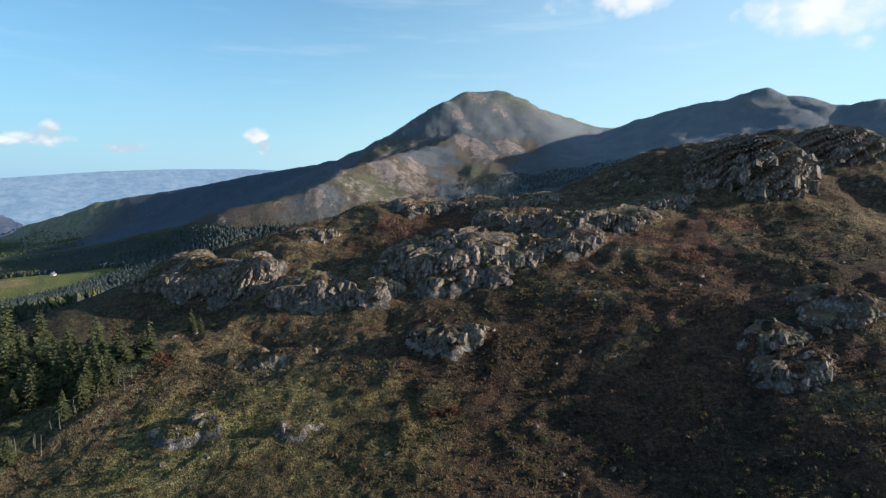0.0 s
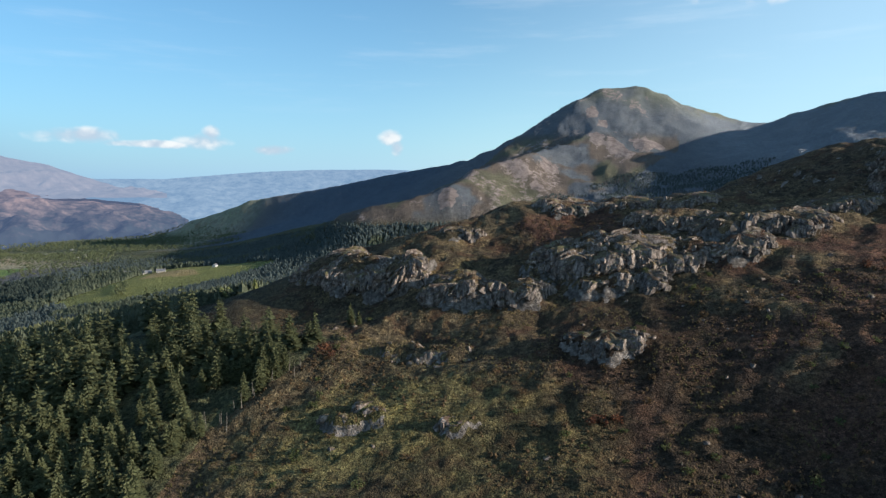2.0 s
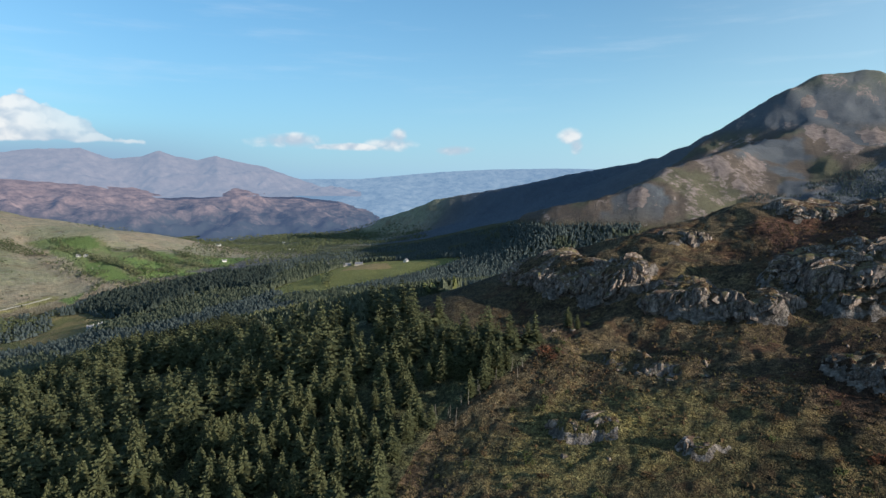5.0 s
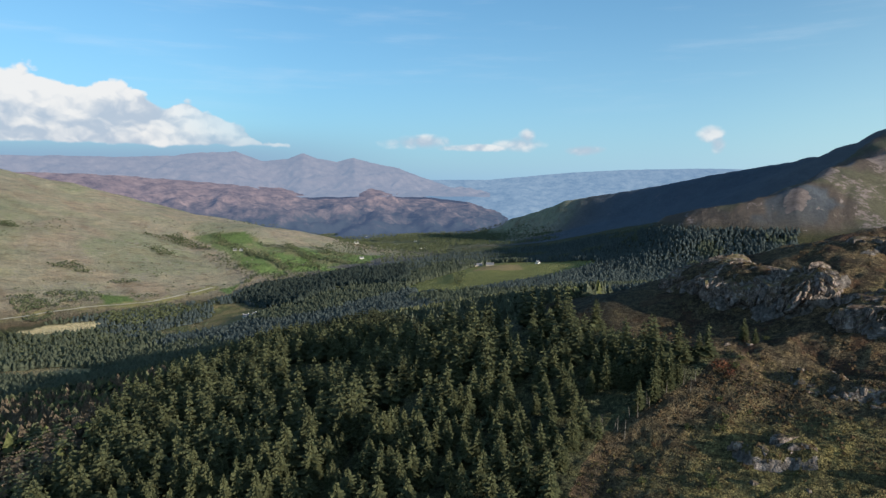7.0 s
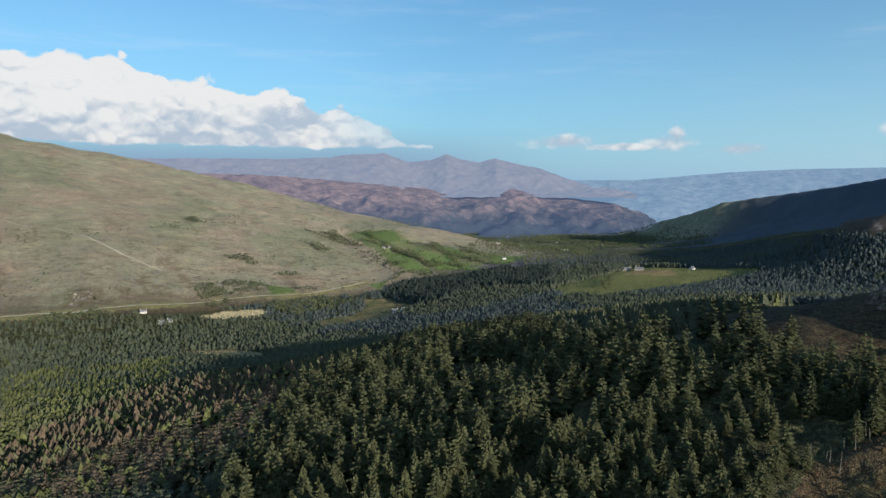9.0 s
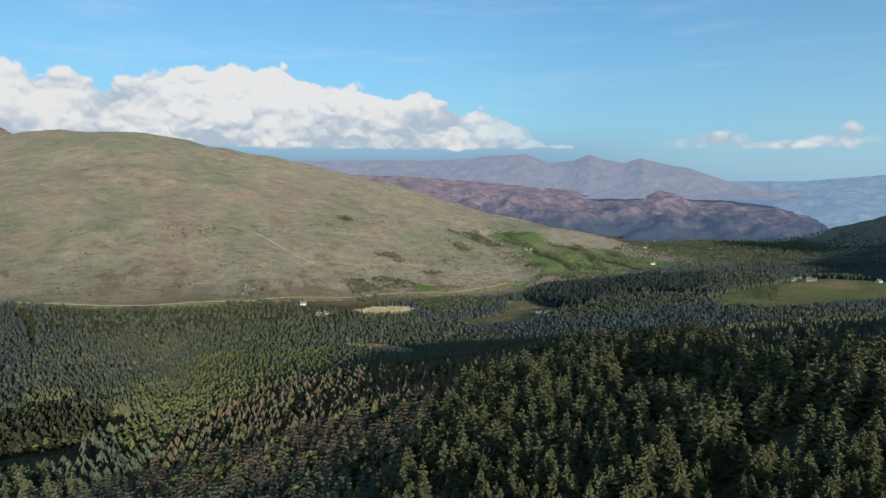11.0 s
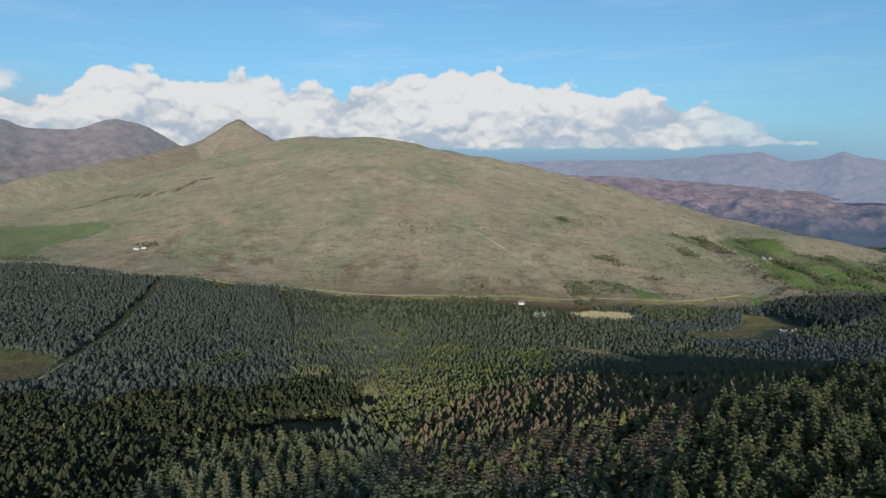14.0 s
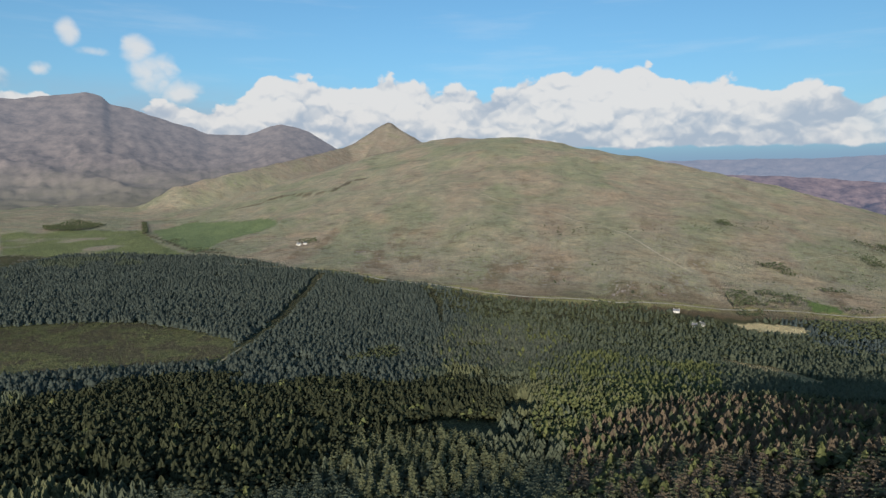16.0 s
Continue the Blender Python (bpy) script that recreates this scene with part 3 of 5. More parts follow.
    me.loops.add(n * k)
    me.loops.foreach_set("vertex_index", faces.astype(np.int32).ravel())
    me.polygons.add(n)
    me.polygons.foreach_set("loop_start", np.arange(0, n * k, k, dtype=np.int32))
    me.polygons.foreach_set("use_smooth", np.full(n, smooth, dtype=bool))
    me.materials.append(material)
    me.update(calc_edges=True)
    return me


def inside(x, y, poly):
    """Which places lie within a polygon."""
    poly = np.asarray(poly, dtype=float)
    hit = np.zeros(x.shape, dtype=bool)
    for (x0, y0), (x1, y1) in zip(poly, np.roll(poly, -1, axis=0)):
        if y0 != y1:
            hit ^= ((y0 > y) != (y1 > y)) & (x < (x1 - x0) * (y - y0) / (y1 - y0) + x0)
    return hit


def near_line(x, y, line, width):
    best = np.full(x.shape, 1e9)
    for (x0, y0), (x1, y1) in zip(line[:-1], line[1:]):
        vx, vy = x1 - x0, y1 - y0
        s = np.clip(((x - x0) * vx + (y - y0) * vy) / (vx * vx + vy * vy), 0, 1)
        best = np.minimum(best, np.hypot(x - x0 - s * vx, y - y0 - s * vy))
    return best < width


# ---- land cover ----
FARM_FIELD = [(-775, 752), (-602, 690), (-564, 891), (-549, 1059), (-701, 1115), (-825, 1100), (-807, 944)]
FALLOW = [(-761, 947), (-675, 1000), (-725, 1059), (-805, 1044)]
PALE_FIELD = [(-1133, 280), (-1096, 300), (-1080, 349), (-1104, 402), (-1148, 400), (-1156, 333)]
SOUTH_FIELD = [(-1151, 619), (-1122, 665), (-1042, 634), (-956, 624), (-848, 478), (-880, 398), (-990, 428), (-1007, 517), (-1084, 584)]
STRIP = [(-896, 168), (-843, 242), (-753, 269), (-725, 285), (-735, 225), (-840, 180)]
EAST_FIELDS = [
    [(-1645, 914), (-1600, 986), (-1501, 947), (-1529, 905), (-1592, 892)], [(-1462, 871), (-1415, 890), (-1252, 869), (-1300, 821), (-1384, 830)],
    [(-1423, 936), (-1322, 976), (-1226, 960), (-1162, 978), (-1254, 885)], [(-1493, 1030), (-1420, 1035), (-1280, 1037), (-1303, 1000)],
    [(-1304, 1099), (-1267, 1223), (-1176, 1044), (-1199, 1013)], [(-1257, 692), (-1281, 764), (-1210, 691)], [(-1298, 461), (-1284, 508), (-1238, 520), (-1223, 450)]]
NORTH_FIELD = [(-1741, -1141), (-1883, -1098), (-1787, -787), (-1679, -733), (-1602, -843), (-1426, -832), (-1554, -974)]
GREEN_VALE = [(-1686, 866), (-1663, 929), (-1582, 996), (-1485, 963), (-1388, 1074), (-1294, 1155), (-1190, 1055), (-1254, 896), (-1341, 821), (-1442, 843), (-1528, 849)]
GULLY = [(-2004, -1035), (-2016, -953), (-2076, -901), (-2037, -790), (-2028, -692), (-2136, -667), (-2175, -618)]
NORTH_FIELD_2 = [(-1600, -1507), (-1709, -1387), (-1734, -1172), (-1536, -994), (-1413, -846), (-1323, -968), (-1334, -1258)]
HEDGES = [[(-1522, 901), (-1391, 898), (-1273, 884)], [(-1464, 1026), (-1294, 962), (-1223, 942)], [(-1585, 870), (-1500, 887)], [(-1313, 1000), (-1199, 1013), (-1156, 1048)],
    [(-1381, 813), (-1335, 844)], [(-1264, 519), (-1260, 557)], [(-1446, 434), (-1411, 492)], [(-1356, 512), (-1346, 559)], [(-1526, -972), (-1575, -963)], [(-1454, -855), (-1431, -771)],
    [(-1859, -1245), (-1681, -1123)], [(-1700, 745), (-1600, 800)], [(-754, 903), (-680, 805)], [(-1566, 880), (-1468, 888), (-1312, 895), (-1261, 938)], [(-1412, 1068), (-1244, 1072)], [(-1645, 905), (-1540, 890)], [(-1500, 960), (-1430, 1000), (-1300, 985)], [(-1255, 760), (-1290, 800), (-1240, 850)]]
STREAM_WALL = [(-1859, -1245), (-1681, -1123), (-1626, -1051), (-1508, -916), (-1447, -844), (-1428, -755)]
WOODLETS = [[(-1167, 408), (-1202, 549), (-1129, 589), (-1056, 420)], [(-1677, 396), (-1704, 433), (-1660, 455), (-1650, 418)], [(-1454, 445), (-1456, 482), (-1405, 501), (-1411, 466)], [(-1581, 683), (-1582, 718), (-1532, 743), (-1520, 697)], [(-1688, 780), (-1706, 844), (-1517, 840), (-1568, 825), (-1625, 791)],
    [(-1794, -1551), (-1876, -1501), (-1829, -1348), (-1681, -1347), (-1661, -1419)], [(-1525, -620), (-1540, -575), (-1510, -560), (-1500, -590)]]
BOULDER_FIELDS = [[(-1433, -456), (-1442, -301), (-1376, -277), (-1303, -277), (-1303, -347)], [(-1298, 60), (-1282, 238), (-1235, 239), (-1209, 71)]]
CLEARING = [(-720, -720), (-775, -653), (-809, -559), (-787, -483), (-744, -394), (-654, -362), (-622, -387), (-585, -438), (-530, -540), (-560, -720)]
RIDE = [(-630, -362), (-664, -367), (-719, -375), (-835, -391), (-984, -418), (-1230, -458)]
RIDE_2 = [(-965, -182), (-1093, -205), (-1200, -236)]
ROAD = [(-1310, -700), (-1230, -300), (-1185, -52), (-1186, 109), (-1217, 326), (-1222, 448), (-1245, 586), (-1280, 697)]
FOREST = [(-110, 203), (-86, 197), (-92, 194), (-94, 181), (-99, 171), (-103, 161), (-110, 152), (-108, 136), (-104, 119), (-100, 40), (-95, -90), (-160, -400), (-300, -1000), (-1320, -1300), (-1370, -860), (-1375, -710),
    (-1252, -477), (-1245, -315), (-1170, -140), (-1150, 100), (-1165, 300), (-1190, 540), (-1200, 760), (-1120, 960), (-1120, 1300), (-1400, 1650), (-900, 1750), (-500, 1500), (-290, 1480), (-120, 1420), (-100, 1050), (-200, 700), (-240, 330), (-160, 222), (-130, 211)]
FLANK = [(-98, 242), (-135, 232), (-165, 240), (-185, 400), (-90, 430)]
CORRIE_WOOD = [(-90, 1330), (10, 1440), (95, 1545), (200, 1560), (330, 1560), (420, 1450), (300, 1330), (60, 1290)]


def land_cover(x, y, z, slope):
    """Colours of what grows, some with haze or shade painted in, and how far bare rock shows."""
    n1, n2, n3 = fbm(x, y, 60, 4, 61), fbm(x, y, 24, 4, 63), fbm(x, y, 400, 4, 65)
    n4 = fbm(x, y, 120, 4, 67)
    r = np.hypot(x, y)
    def col(*c):
        return np.array(c)[None, :]
    def put(c, where, w=1.0):
        nonlocal rgb
        k = (where * w)[:, None]
        rgb = rgb * (1 - k) + c * k
    olive, green, brown = col(0.122, 0.092, 0.056), col(0.122, 0.106, 0.050), col(0.088, 0.048, 0.036)
    rgb = np.repeat(olive, len(x), 0)
    moor = moor_at(x, y)
    # crag's left flank darkened in the ground colour, for the shade on it
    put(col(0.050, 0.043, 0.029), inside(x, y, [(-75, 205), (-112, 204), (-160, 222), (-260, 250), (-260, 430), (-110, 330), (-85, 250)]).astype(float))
    put(green, moor * step(-80, -65, x - 0.3 * (y - 200)) * step(0.0, 0.35, n1 + 0.5 * n2 + step(190, 130, y) * 0.55 - 0.1 - 0.30 * step(185, 215, y) - step(10, 60, x) * 0.5))
    put(brown, moor * step(0.0, 0.3, -n1 + 0.5 * n2 + 0.25 * np.exp(-((x - 35) ** 2 + (y - 190) ** 2) / 3000)))
    put(col(0.072, 0.060, 0.038), moor * step(0.14, 0.36, n2 + 0.3 * n4) * 0.85)
    put(col(0.038, 0.028, 0.021), moor * step(-32, 8, x + 0.3 * (150 - y)) * step(238, 195, y) * step(-0.6, 0.0, n1 + n2) * 0.85)
    put(col(0.095, 0.070, 0.048), step(300, 340, r) * step(620, 520, r) * step(EYE - 25, EYE - 5, z) * step(60, 110, x) * 0.8)
    put(col(0.105, 0.080, 0.050), moor * step(-45, -80, x + 0.1 * (y - 160)) * 0.6)
    # the grassy shelf in front of the crags
    shelf = moor * step(1.15, 0.7, np.hypot((x + 56) / 48, (y - 150) / 32) + 0.5 * n1 + 0.3 * n2)
    put(col(0.124, 0.112, 0.050), shelf * 0.8)
    # old dark heather over the rest of the moor
    put(col(0.040, 0.029, 0.020), moor * step(-62, -12, x + 0.25 * (150 - y) + 22 * n1 + 12 * n2) * step(250, 205, y) * (0.62 + 0.2 * step(-0.3, 0.3, n2)) * (0.3 + 0.7 * step(50, 15, x + 10 * n2)))
    # the long grass hill, streaked along the slope, with blue added for haze
    sl = fbm(x * 0.45 + y * 0.1, y * 1.5, 90, 5, 73, 0.6)
    east = step(-1150, -1300, x)
    put(col(0.302, 0.282, 0.218), east)
    put(col(0.238, 0.248, 0.174), east * step(-0.05, 0.40, n4 + n3) * 0.8)
    put(col(0.308, 0.266, 0.212), east * step(0.0, 0.5, -n4 + 0.6 * sl))
    put(col(0.17, 0.125, 0.085), east * step(0.32, 0.55, sl + 0.5 * n2 - 0.06) * 0.6 * (0.35 + 0.65 * step(EYE - 60, EYE - 170, z)))
    # greyed westward to the cone, its haze mixed into the colour
    put(col(0.225, 0.198, 0.166), step(-2600, -3200, x))
    # mountains of heather, grass and rock, blued for the haze before them
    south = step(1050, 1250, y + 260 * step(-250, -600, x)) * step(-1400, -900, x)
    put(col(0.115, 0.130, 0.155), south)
    # left flank bluer still: its shade and haze are in the colour
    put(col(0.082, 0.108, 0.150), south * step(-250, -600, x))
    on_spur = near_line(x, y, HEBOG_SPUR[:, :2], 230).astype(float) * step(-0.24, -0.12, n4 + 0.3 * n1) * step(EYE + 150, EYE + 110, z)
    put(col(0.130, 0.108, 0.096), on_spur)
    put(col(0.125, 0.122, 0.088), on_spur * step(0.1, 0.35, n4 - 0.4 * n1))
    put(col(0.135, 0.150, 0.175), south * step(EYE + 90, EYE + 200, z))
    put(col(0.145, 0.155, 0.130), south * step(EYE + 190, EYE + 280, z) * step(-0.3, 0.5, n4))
    # west ridge lightened to pale blue, haze painted in
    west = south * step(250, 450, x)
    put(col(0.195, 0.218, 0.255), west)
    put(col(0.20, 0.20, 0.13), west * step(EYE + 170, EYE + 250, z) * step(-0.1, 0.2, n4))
    # forest floor and fields
    wood = (inside(x, y, FOREST) & ~inside(x, y, FLANK)) * np.where(y > 900, step(EYE - 70, EYE - 95, z), 1.0)
    put(col(0.070, 0.072, 0.040), wood)
    put(col(0.095, 0.110, 0.066), step(-900, -1100, x) * step(850, 1150, y) * step(EYE - 210, EYE - 232, z))
    grass = col(0.145, 0.212, 0.076)
    put(col(0.22, 0.225, 0.085), inside(x, y, FARM_FIELD).astype(float))
    put(col(0.33, 0.255, 0.13), inside(x, y, FALLOW).astype(float))
    put(col(0.68, 0.56, 0.33), inside(x, y, PALE_FIELD).astype(float))
    put(np.where((n2 > -0.15)[:, None], col(0.26, 0.215, 0.110), col(0.18, 0.18, 0.08)), inside(x, y, SOUTH_FIELD).astype(float))
    put(col(0.30, 0.25, 0.14), inside(x, y, STRIP).astype(float))
    put(np.where((n2 > 0.05)[:, None], col(0.125, 0.125, 0.060), col(0.100, 0.088, 0.054)), inside(x + 14 * n2, y + 14 * n1, CLEARING).astype(float))
    put(np.where((n1 > 0.1)[:, None], col(0.190, 0.195, 0.100), col(0.145, 0.195, 0.080)), inside(x + 12 * n2, y + 12 * n1, GREEN_VALE) * 0.9)
    for k, poly in enumerate(EAST_FIELDS):
        put(grass * (0.85 + 0.1 * (k % 3)), inside(x, y, poly).astype(float))
    put(col(0.27, 0.26, 0.125), near_line(x, y, ROAD, 15) * step(-0.4, 0.1, n1))
    boulders = np.zeros(x.shape)
    for poly in BOULDER_FIELDS:
        boulders = np.maximum(boulders, inside(x, y, poly))
    put(col(0.14, 0.10, 0.065), boulders * step(0.0, 0.4, n1 + n2) * 0.6)
    put(col(0.155, 0.200, 0.100), inside(x, y, NORTH_FIELD).astype(float))
    put(col(0.170, 0.195, 0.090), inside(x, y, NORTH_FIELD_2) * step(-0.5, -0.2, n4))
    put(col(0.10, 0.09, 0.06), near_line(x, y, STREAM_WALL, 5).astype(float))
    put(col(0.12, 0.10, 0.075), near_line(x + 6 * n2, y + 6 * n1, GULLY, 7).astype(float))
    rock = 0.72 * step(0.75, 1.35, slope) * moor + 0.18 * moor * step(0.25, 0.5, n2) * step(205, 225, y + 0.2 * x)
    knoll = step(300, 340, r) * step(620, 520, r) * step(EYE - 15, EYE, z)
    rock = np.maximum(rock, knoll * (0.10 + 0.45 * step(0.55, 1.0, slope)))
    hill = step(1000, 1300, r)
    rock = np.maximum(rock, hill * 0.37 * step(0.65, 0.95, slope + 0.2 * n2 + 0.15 * n4))
    rock = np.maximum(rock, boulders * 0.40 * step(-0.1, 0.3, n2 + 0.5 * n1))
    spur = near_line(x, y, HEBOG_SPUR[:, :2], 170).astype(float)
    rock = np.maximum(rock, spur * 0.42 * step(0.16, 0.4, n1 + 0.6 * n4 + 0.3 * (slope - 0.4)))
    for bx, by, br in ((-250, 1224, 26), (-235, 1360, 20), (-125, 1456, 34), (-166, 1463, 22), (-70, 1551, 30), (-88, 1389, 16), (57, 1773, 30), (104, 1743, 42), (170, 1779, 36), (212, 1790, 24), (131, 1690, 22), (45, 1952, 24), (77, 1885, 22)):
        rock = np.maximum(rock, 0.66 * step(1.1, 0.5, np.hypot(x - bx, (y - by) * 0.6) / br + 0.5 * n2))
    rock = np.where(wood > 0.5, 0, rock)
    return rgb, rock


# ---- the ground, one sheet to the horizon ----
GX, GY = -35.0, -15.0
def ground_sheet():
    seen = np.concatenate([np.arange(-41.0, 46.0, 0.17), np.arange(46.0, 141.0, 0.27)])
    rest = np.arange(141.0, 319.0, 3.0)
    az = np.radians(np.concatenate([seen, rest]))
    radii = [0.05, 4.0, 8.0, 12.0]
    while radii[-1] < 4880:
        q = radii[-1]
        radii.append(q * (1.035 if q < 100 else 1.007 if q < 420 else 1.015 if q < 1150 else 1.0095 if q < 2500 else 1.0155))
    rr = np.array(radii)
    A, Rr = np.meshgrid(az, rr)
    x, y = (GX - Rr * np.sin(A)).ravel(), (GY + Rr * np.cos(A)).ravel()
    z = height(x, y)
    e = 1.5
    slope = np.hypot(height(x + e, y) - z, height(x, y + e) - z) / e
    nr, na = A.shape
    i, j = np.meshgrid(np.arange(nr - 1), np.arange(na), indexing="ij")
    j2 = (j + 1) % na
    faces = np.stack([i * na + j, (i + 1) * na + j, (i + 1) * na + j2, i * na + j2], -1).reshape(-1, 4)[:, ::-1]
    me = mesh_from("ground", np.stack([x, y, z], -1), faces, GROUND, True)
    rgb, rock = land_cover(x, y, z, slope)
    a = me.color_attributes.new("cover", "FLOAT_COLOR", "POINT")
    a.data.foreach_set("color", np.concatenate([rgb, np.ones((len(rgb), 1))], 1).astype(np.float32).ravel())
    rock = np.where((x < -3000) & (y < -300), rock * 0.5, rock)
    a = me.attributes.new("rock", "FLOAT", "POINT")
    a.data.foreach_set("value", rock.astype(np.float32))
    a = me.attributes.new("shaggy", "FLOAT", "POINT")
    rough = np.maximum(0.9 * moor_at(x, y), np.where(np.hypot(x, y) > 1000, 0.30, 0.75))
    a.data.foreach_set("value", rough.astype(np.float32))
    a = me.attributes.new("moor", "FLOAT", "POINT")
    a.data.foreach_set("value", np.where(inside(x, y, FOREST), 0.0, moor_at(x, y) * (1 - 0.6 * step(185, 160, y) * step(10, -20, x)) * (1 - 0.6 * step(-25, 10, x) * step(235, 205, y))).astype(np.float32))
    a = me.attributes.new("hill", "FLOAT", "POINT")
    grassy = step(-1180, -1300, x) * (0.35 + 0.65 * step(EYE - 40, EYE - 190, z))
    for poly in (*EAST_FIELDS, GREEN_VALE, NORTH_FIELD, NORTH_FIELD_2):
        grassy = np.where(inside(x, y, poly), 0.0, grassy)
    a.data.foreach_set("value", grassy.astype(np.float32))
    ob = new("ground", me)
    return tagged(ob, "heather moor with rock, grass hills and valley floor", "ground", kind="structure")


ground = ground_sheet()


def ribbon(name, line, width, material, label):
    """A strip of road laid on the ground."""
    pts = []
    for (x0, y0), (x1, y1) in zip(line[:-1], line[1:]):
        n = max(2, int(math.hypot(x1 - x0, y1 - y0) / 6))
        pts += [(x0 + (x1 - x0) * k / n, y0 + (y1 - y0) * k / n) for k in range(n)]
    p = np.array(pts)
    t = np.gradient(p, axis=0)
    t /= np.linalg.norm(t, axis=1)[:, None]
    side = np.stack([-t[:, 1], t[:, 0]], 1)
    rows = [p + side * q for q in (-width / 2, -width / 6, width / 6, width / 2)]
    z = [height(r[:, 0], r[:, 1]) for r in rows]
    zt = np.maximum.reduce(z) + 0.9
    v = np.concatenate([np.column_stack([r, zt]) for r in rows])
    n = len(p)
    i, j = np.meshgrid(np.arange(3), np.arange(n - 1), indexing="ij")
    faces = np.stack([i * n + j, i * n + j + 1, (i + 1) * n + j + 1, (i + 1) * n + j], -1).reshape(-1, 4)[:, ::-1]
    return tagged(new(name, mesh_from(name, v, faces, material, True)), label, "road", kind="structure")


def gravel(nt, b):
    n = noise_tex(nt, 0.4, 6, 0.7, nt.nodes.new("ShaderNodeNewGeometry").outputs["Position"])
    r = ramp(nt, n.outputs["Fac"], [(0.3, (0.34, 0.31, 0.25)), (0.7, (0.58, 0.53, 0.43))])
    nt.links.new(r.outputs[0], b.inputs["Base Color"])
    b.inputs["Roughness"].default_value = 0.95


GRAVEL = mat("pale_gravel", gravel)


def earth(nt, b):
    n = noise_tex(nt, 0.25, 6, 0.7, nt.nodes.new("ShaderNodeNewGeometry").outputs["Position"])
    r = ramp(nt, n.outputs["Fac"], [(0.35, (0.13, 0.12, 0.06)), (0.65, (0.36, 0.31, 0.20))])
    nt.links.new(r.outputs[0], b.inputs["Base Color"])
    b.inputs["Roughness"].default_value = 0.95


EARTH = mat("worn_earth", earth)
ribbon("road", ROAD, 7.0, GRAVEL, "pale valley road with grassy verges")
ribbon("hill_path", [(-1914, -353), (-1818, -240), (-1711, -108), (-1635, 29), (-1555, 159), (-1445, 222), (-1374, 284)], 3.0, GRAVEL, "worn pale path across the grass hill")
ribbon("hill_path", [(-1453, 349), (-1468, 465), (-1574, 651), (-1615, 736)], 2.5, GRAVEL, "worn pale path across the grass hill")
ribbon("track", RIDE[:3], 2.6, EARTH, "pale forest track between plantations")


# ---- distant country ----
def far_range(name, rows, depth, foot, material, label, rough, seed, hollow=1.4):
    """A chain of far hills: crest by bearing, distance, angle; it falls to the foot towards the viewer."""
    pts = np.array(rows, dtype=float)
    az = np.arange(pts[:, 0].min(), pts[:, 0].max(), 0.17)
    o = np.argsort(pts[:, 0])
    dist, el = np.interp(az, pts[o, 0], pts[o, 1]), np.interp(az, pts[o, 0], pts[o, 2])
    u = np.linspace(0, 1, 64)
    A, U = np.meshgrid(np.radians(az), u)
    D = dist[None] - depth * (1 - U)
    top = dist * np.tan(np.radians(el))
    X, Y = -D * np.sin(A), D * np.cos(A)
    shape = np.clip(U, 0, 1) ** hollow
    Z = foot + (top[None] - foot) * shape
    Z = Z + rough * np.sin(np.clip(U, 0, 1) * math.pi) ** 1.1 * fbm(X, Y, 420, 5, seed, 0.62, True)
    Z = Z + 0.10 * rough * fbm(X, Y, 60, 3, seed + 3)
    nr, na = A.shape
    i, j = np.meshgrid(np.arange(nr - 1), np.arange(na - 1), indexing="ij")
    faces = np.stack([i * na + j, (i + 1) * na + j, (i + 1) * na + j + 1, i * na + j + 1], -1).reshape(-1, 4)[:, ::-1]
    ob = new(name, mesh_from(name, np.stack([X.ravel(), Y.ravel(), EYE + Z.ravel()], -1), faces, material, True))
    return tagged(ob, label, "distant hills", kind="structure")


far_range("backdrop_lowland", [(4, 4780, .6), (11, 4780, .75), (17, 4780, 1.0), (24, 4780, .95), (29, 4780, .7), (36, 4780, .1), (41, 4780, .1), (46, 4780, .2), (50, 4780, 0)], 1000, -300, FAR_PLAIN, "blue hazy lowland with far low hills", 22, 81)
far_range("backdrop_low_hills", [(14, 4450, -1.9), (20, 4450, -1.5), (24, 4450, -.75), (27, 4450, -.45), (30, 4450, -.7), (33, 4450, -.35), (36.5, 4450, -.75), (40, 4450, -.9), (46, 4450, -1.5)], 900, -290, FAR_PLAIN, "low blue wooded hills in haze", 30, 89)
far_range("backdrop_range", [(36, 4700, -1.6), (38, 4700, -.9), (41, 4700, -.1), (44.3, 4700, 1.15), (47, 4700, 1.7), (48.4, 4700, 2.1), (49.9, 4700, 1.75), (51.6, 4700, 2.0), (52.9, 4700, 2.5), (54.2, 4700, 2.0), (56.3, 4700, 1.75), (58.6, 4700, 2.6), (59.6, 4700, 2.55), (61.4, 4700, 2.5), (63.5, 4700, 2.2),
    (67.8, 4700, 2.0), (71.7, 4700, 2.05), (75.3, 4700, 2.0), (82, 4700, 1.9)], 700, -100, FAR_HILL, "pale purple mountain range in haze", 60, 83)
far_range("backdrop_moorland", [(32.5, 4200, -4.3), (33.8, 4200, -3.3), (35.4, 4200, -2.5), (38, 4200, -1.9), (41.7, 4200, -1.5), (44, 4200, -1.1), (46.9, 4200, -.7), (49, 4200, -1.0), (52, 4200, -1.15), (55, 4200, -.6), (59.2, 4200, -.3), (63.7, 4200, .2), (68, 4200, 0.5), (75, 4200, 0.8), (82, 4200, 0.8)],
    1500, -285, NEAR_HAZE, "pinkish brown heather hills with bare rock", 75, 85)
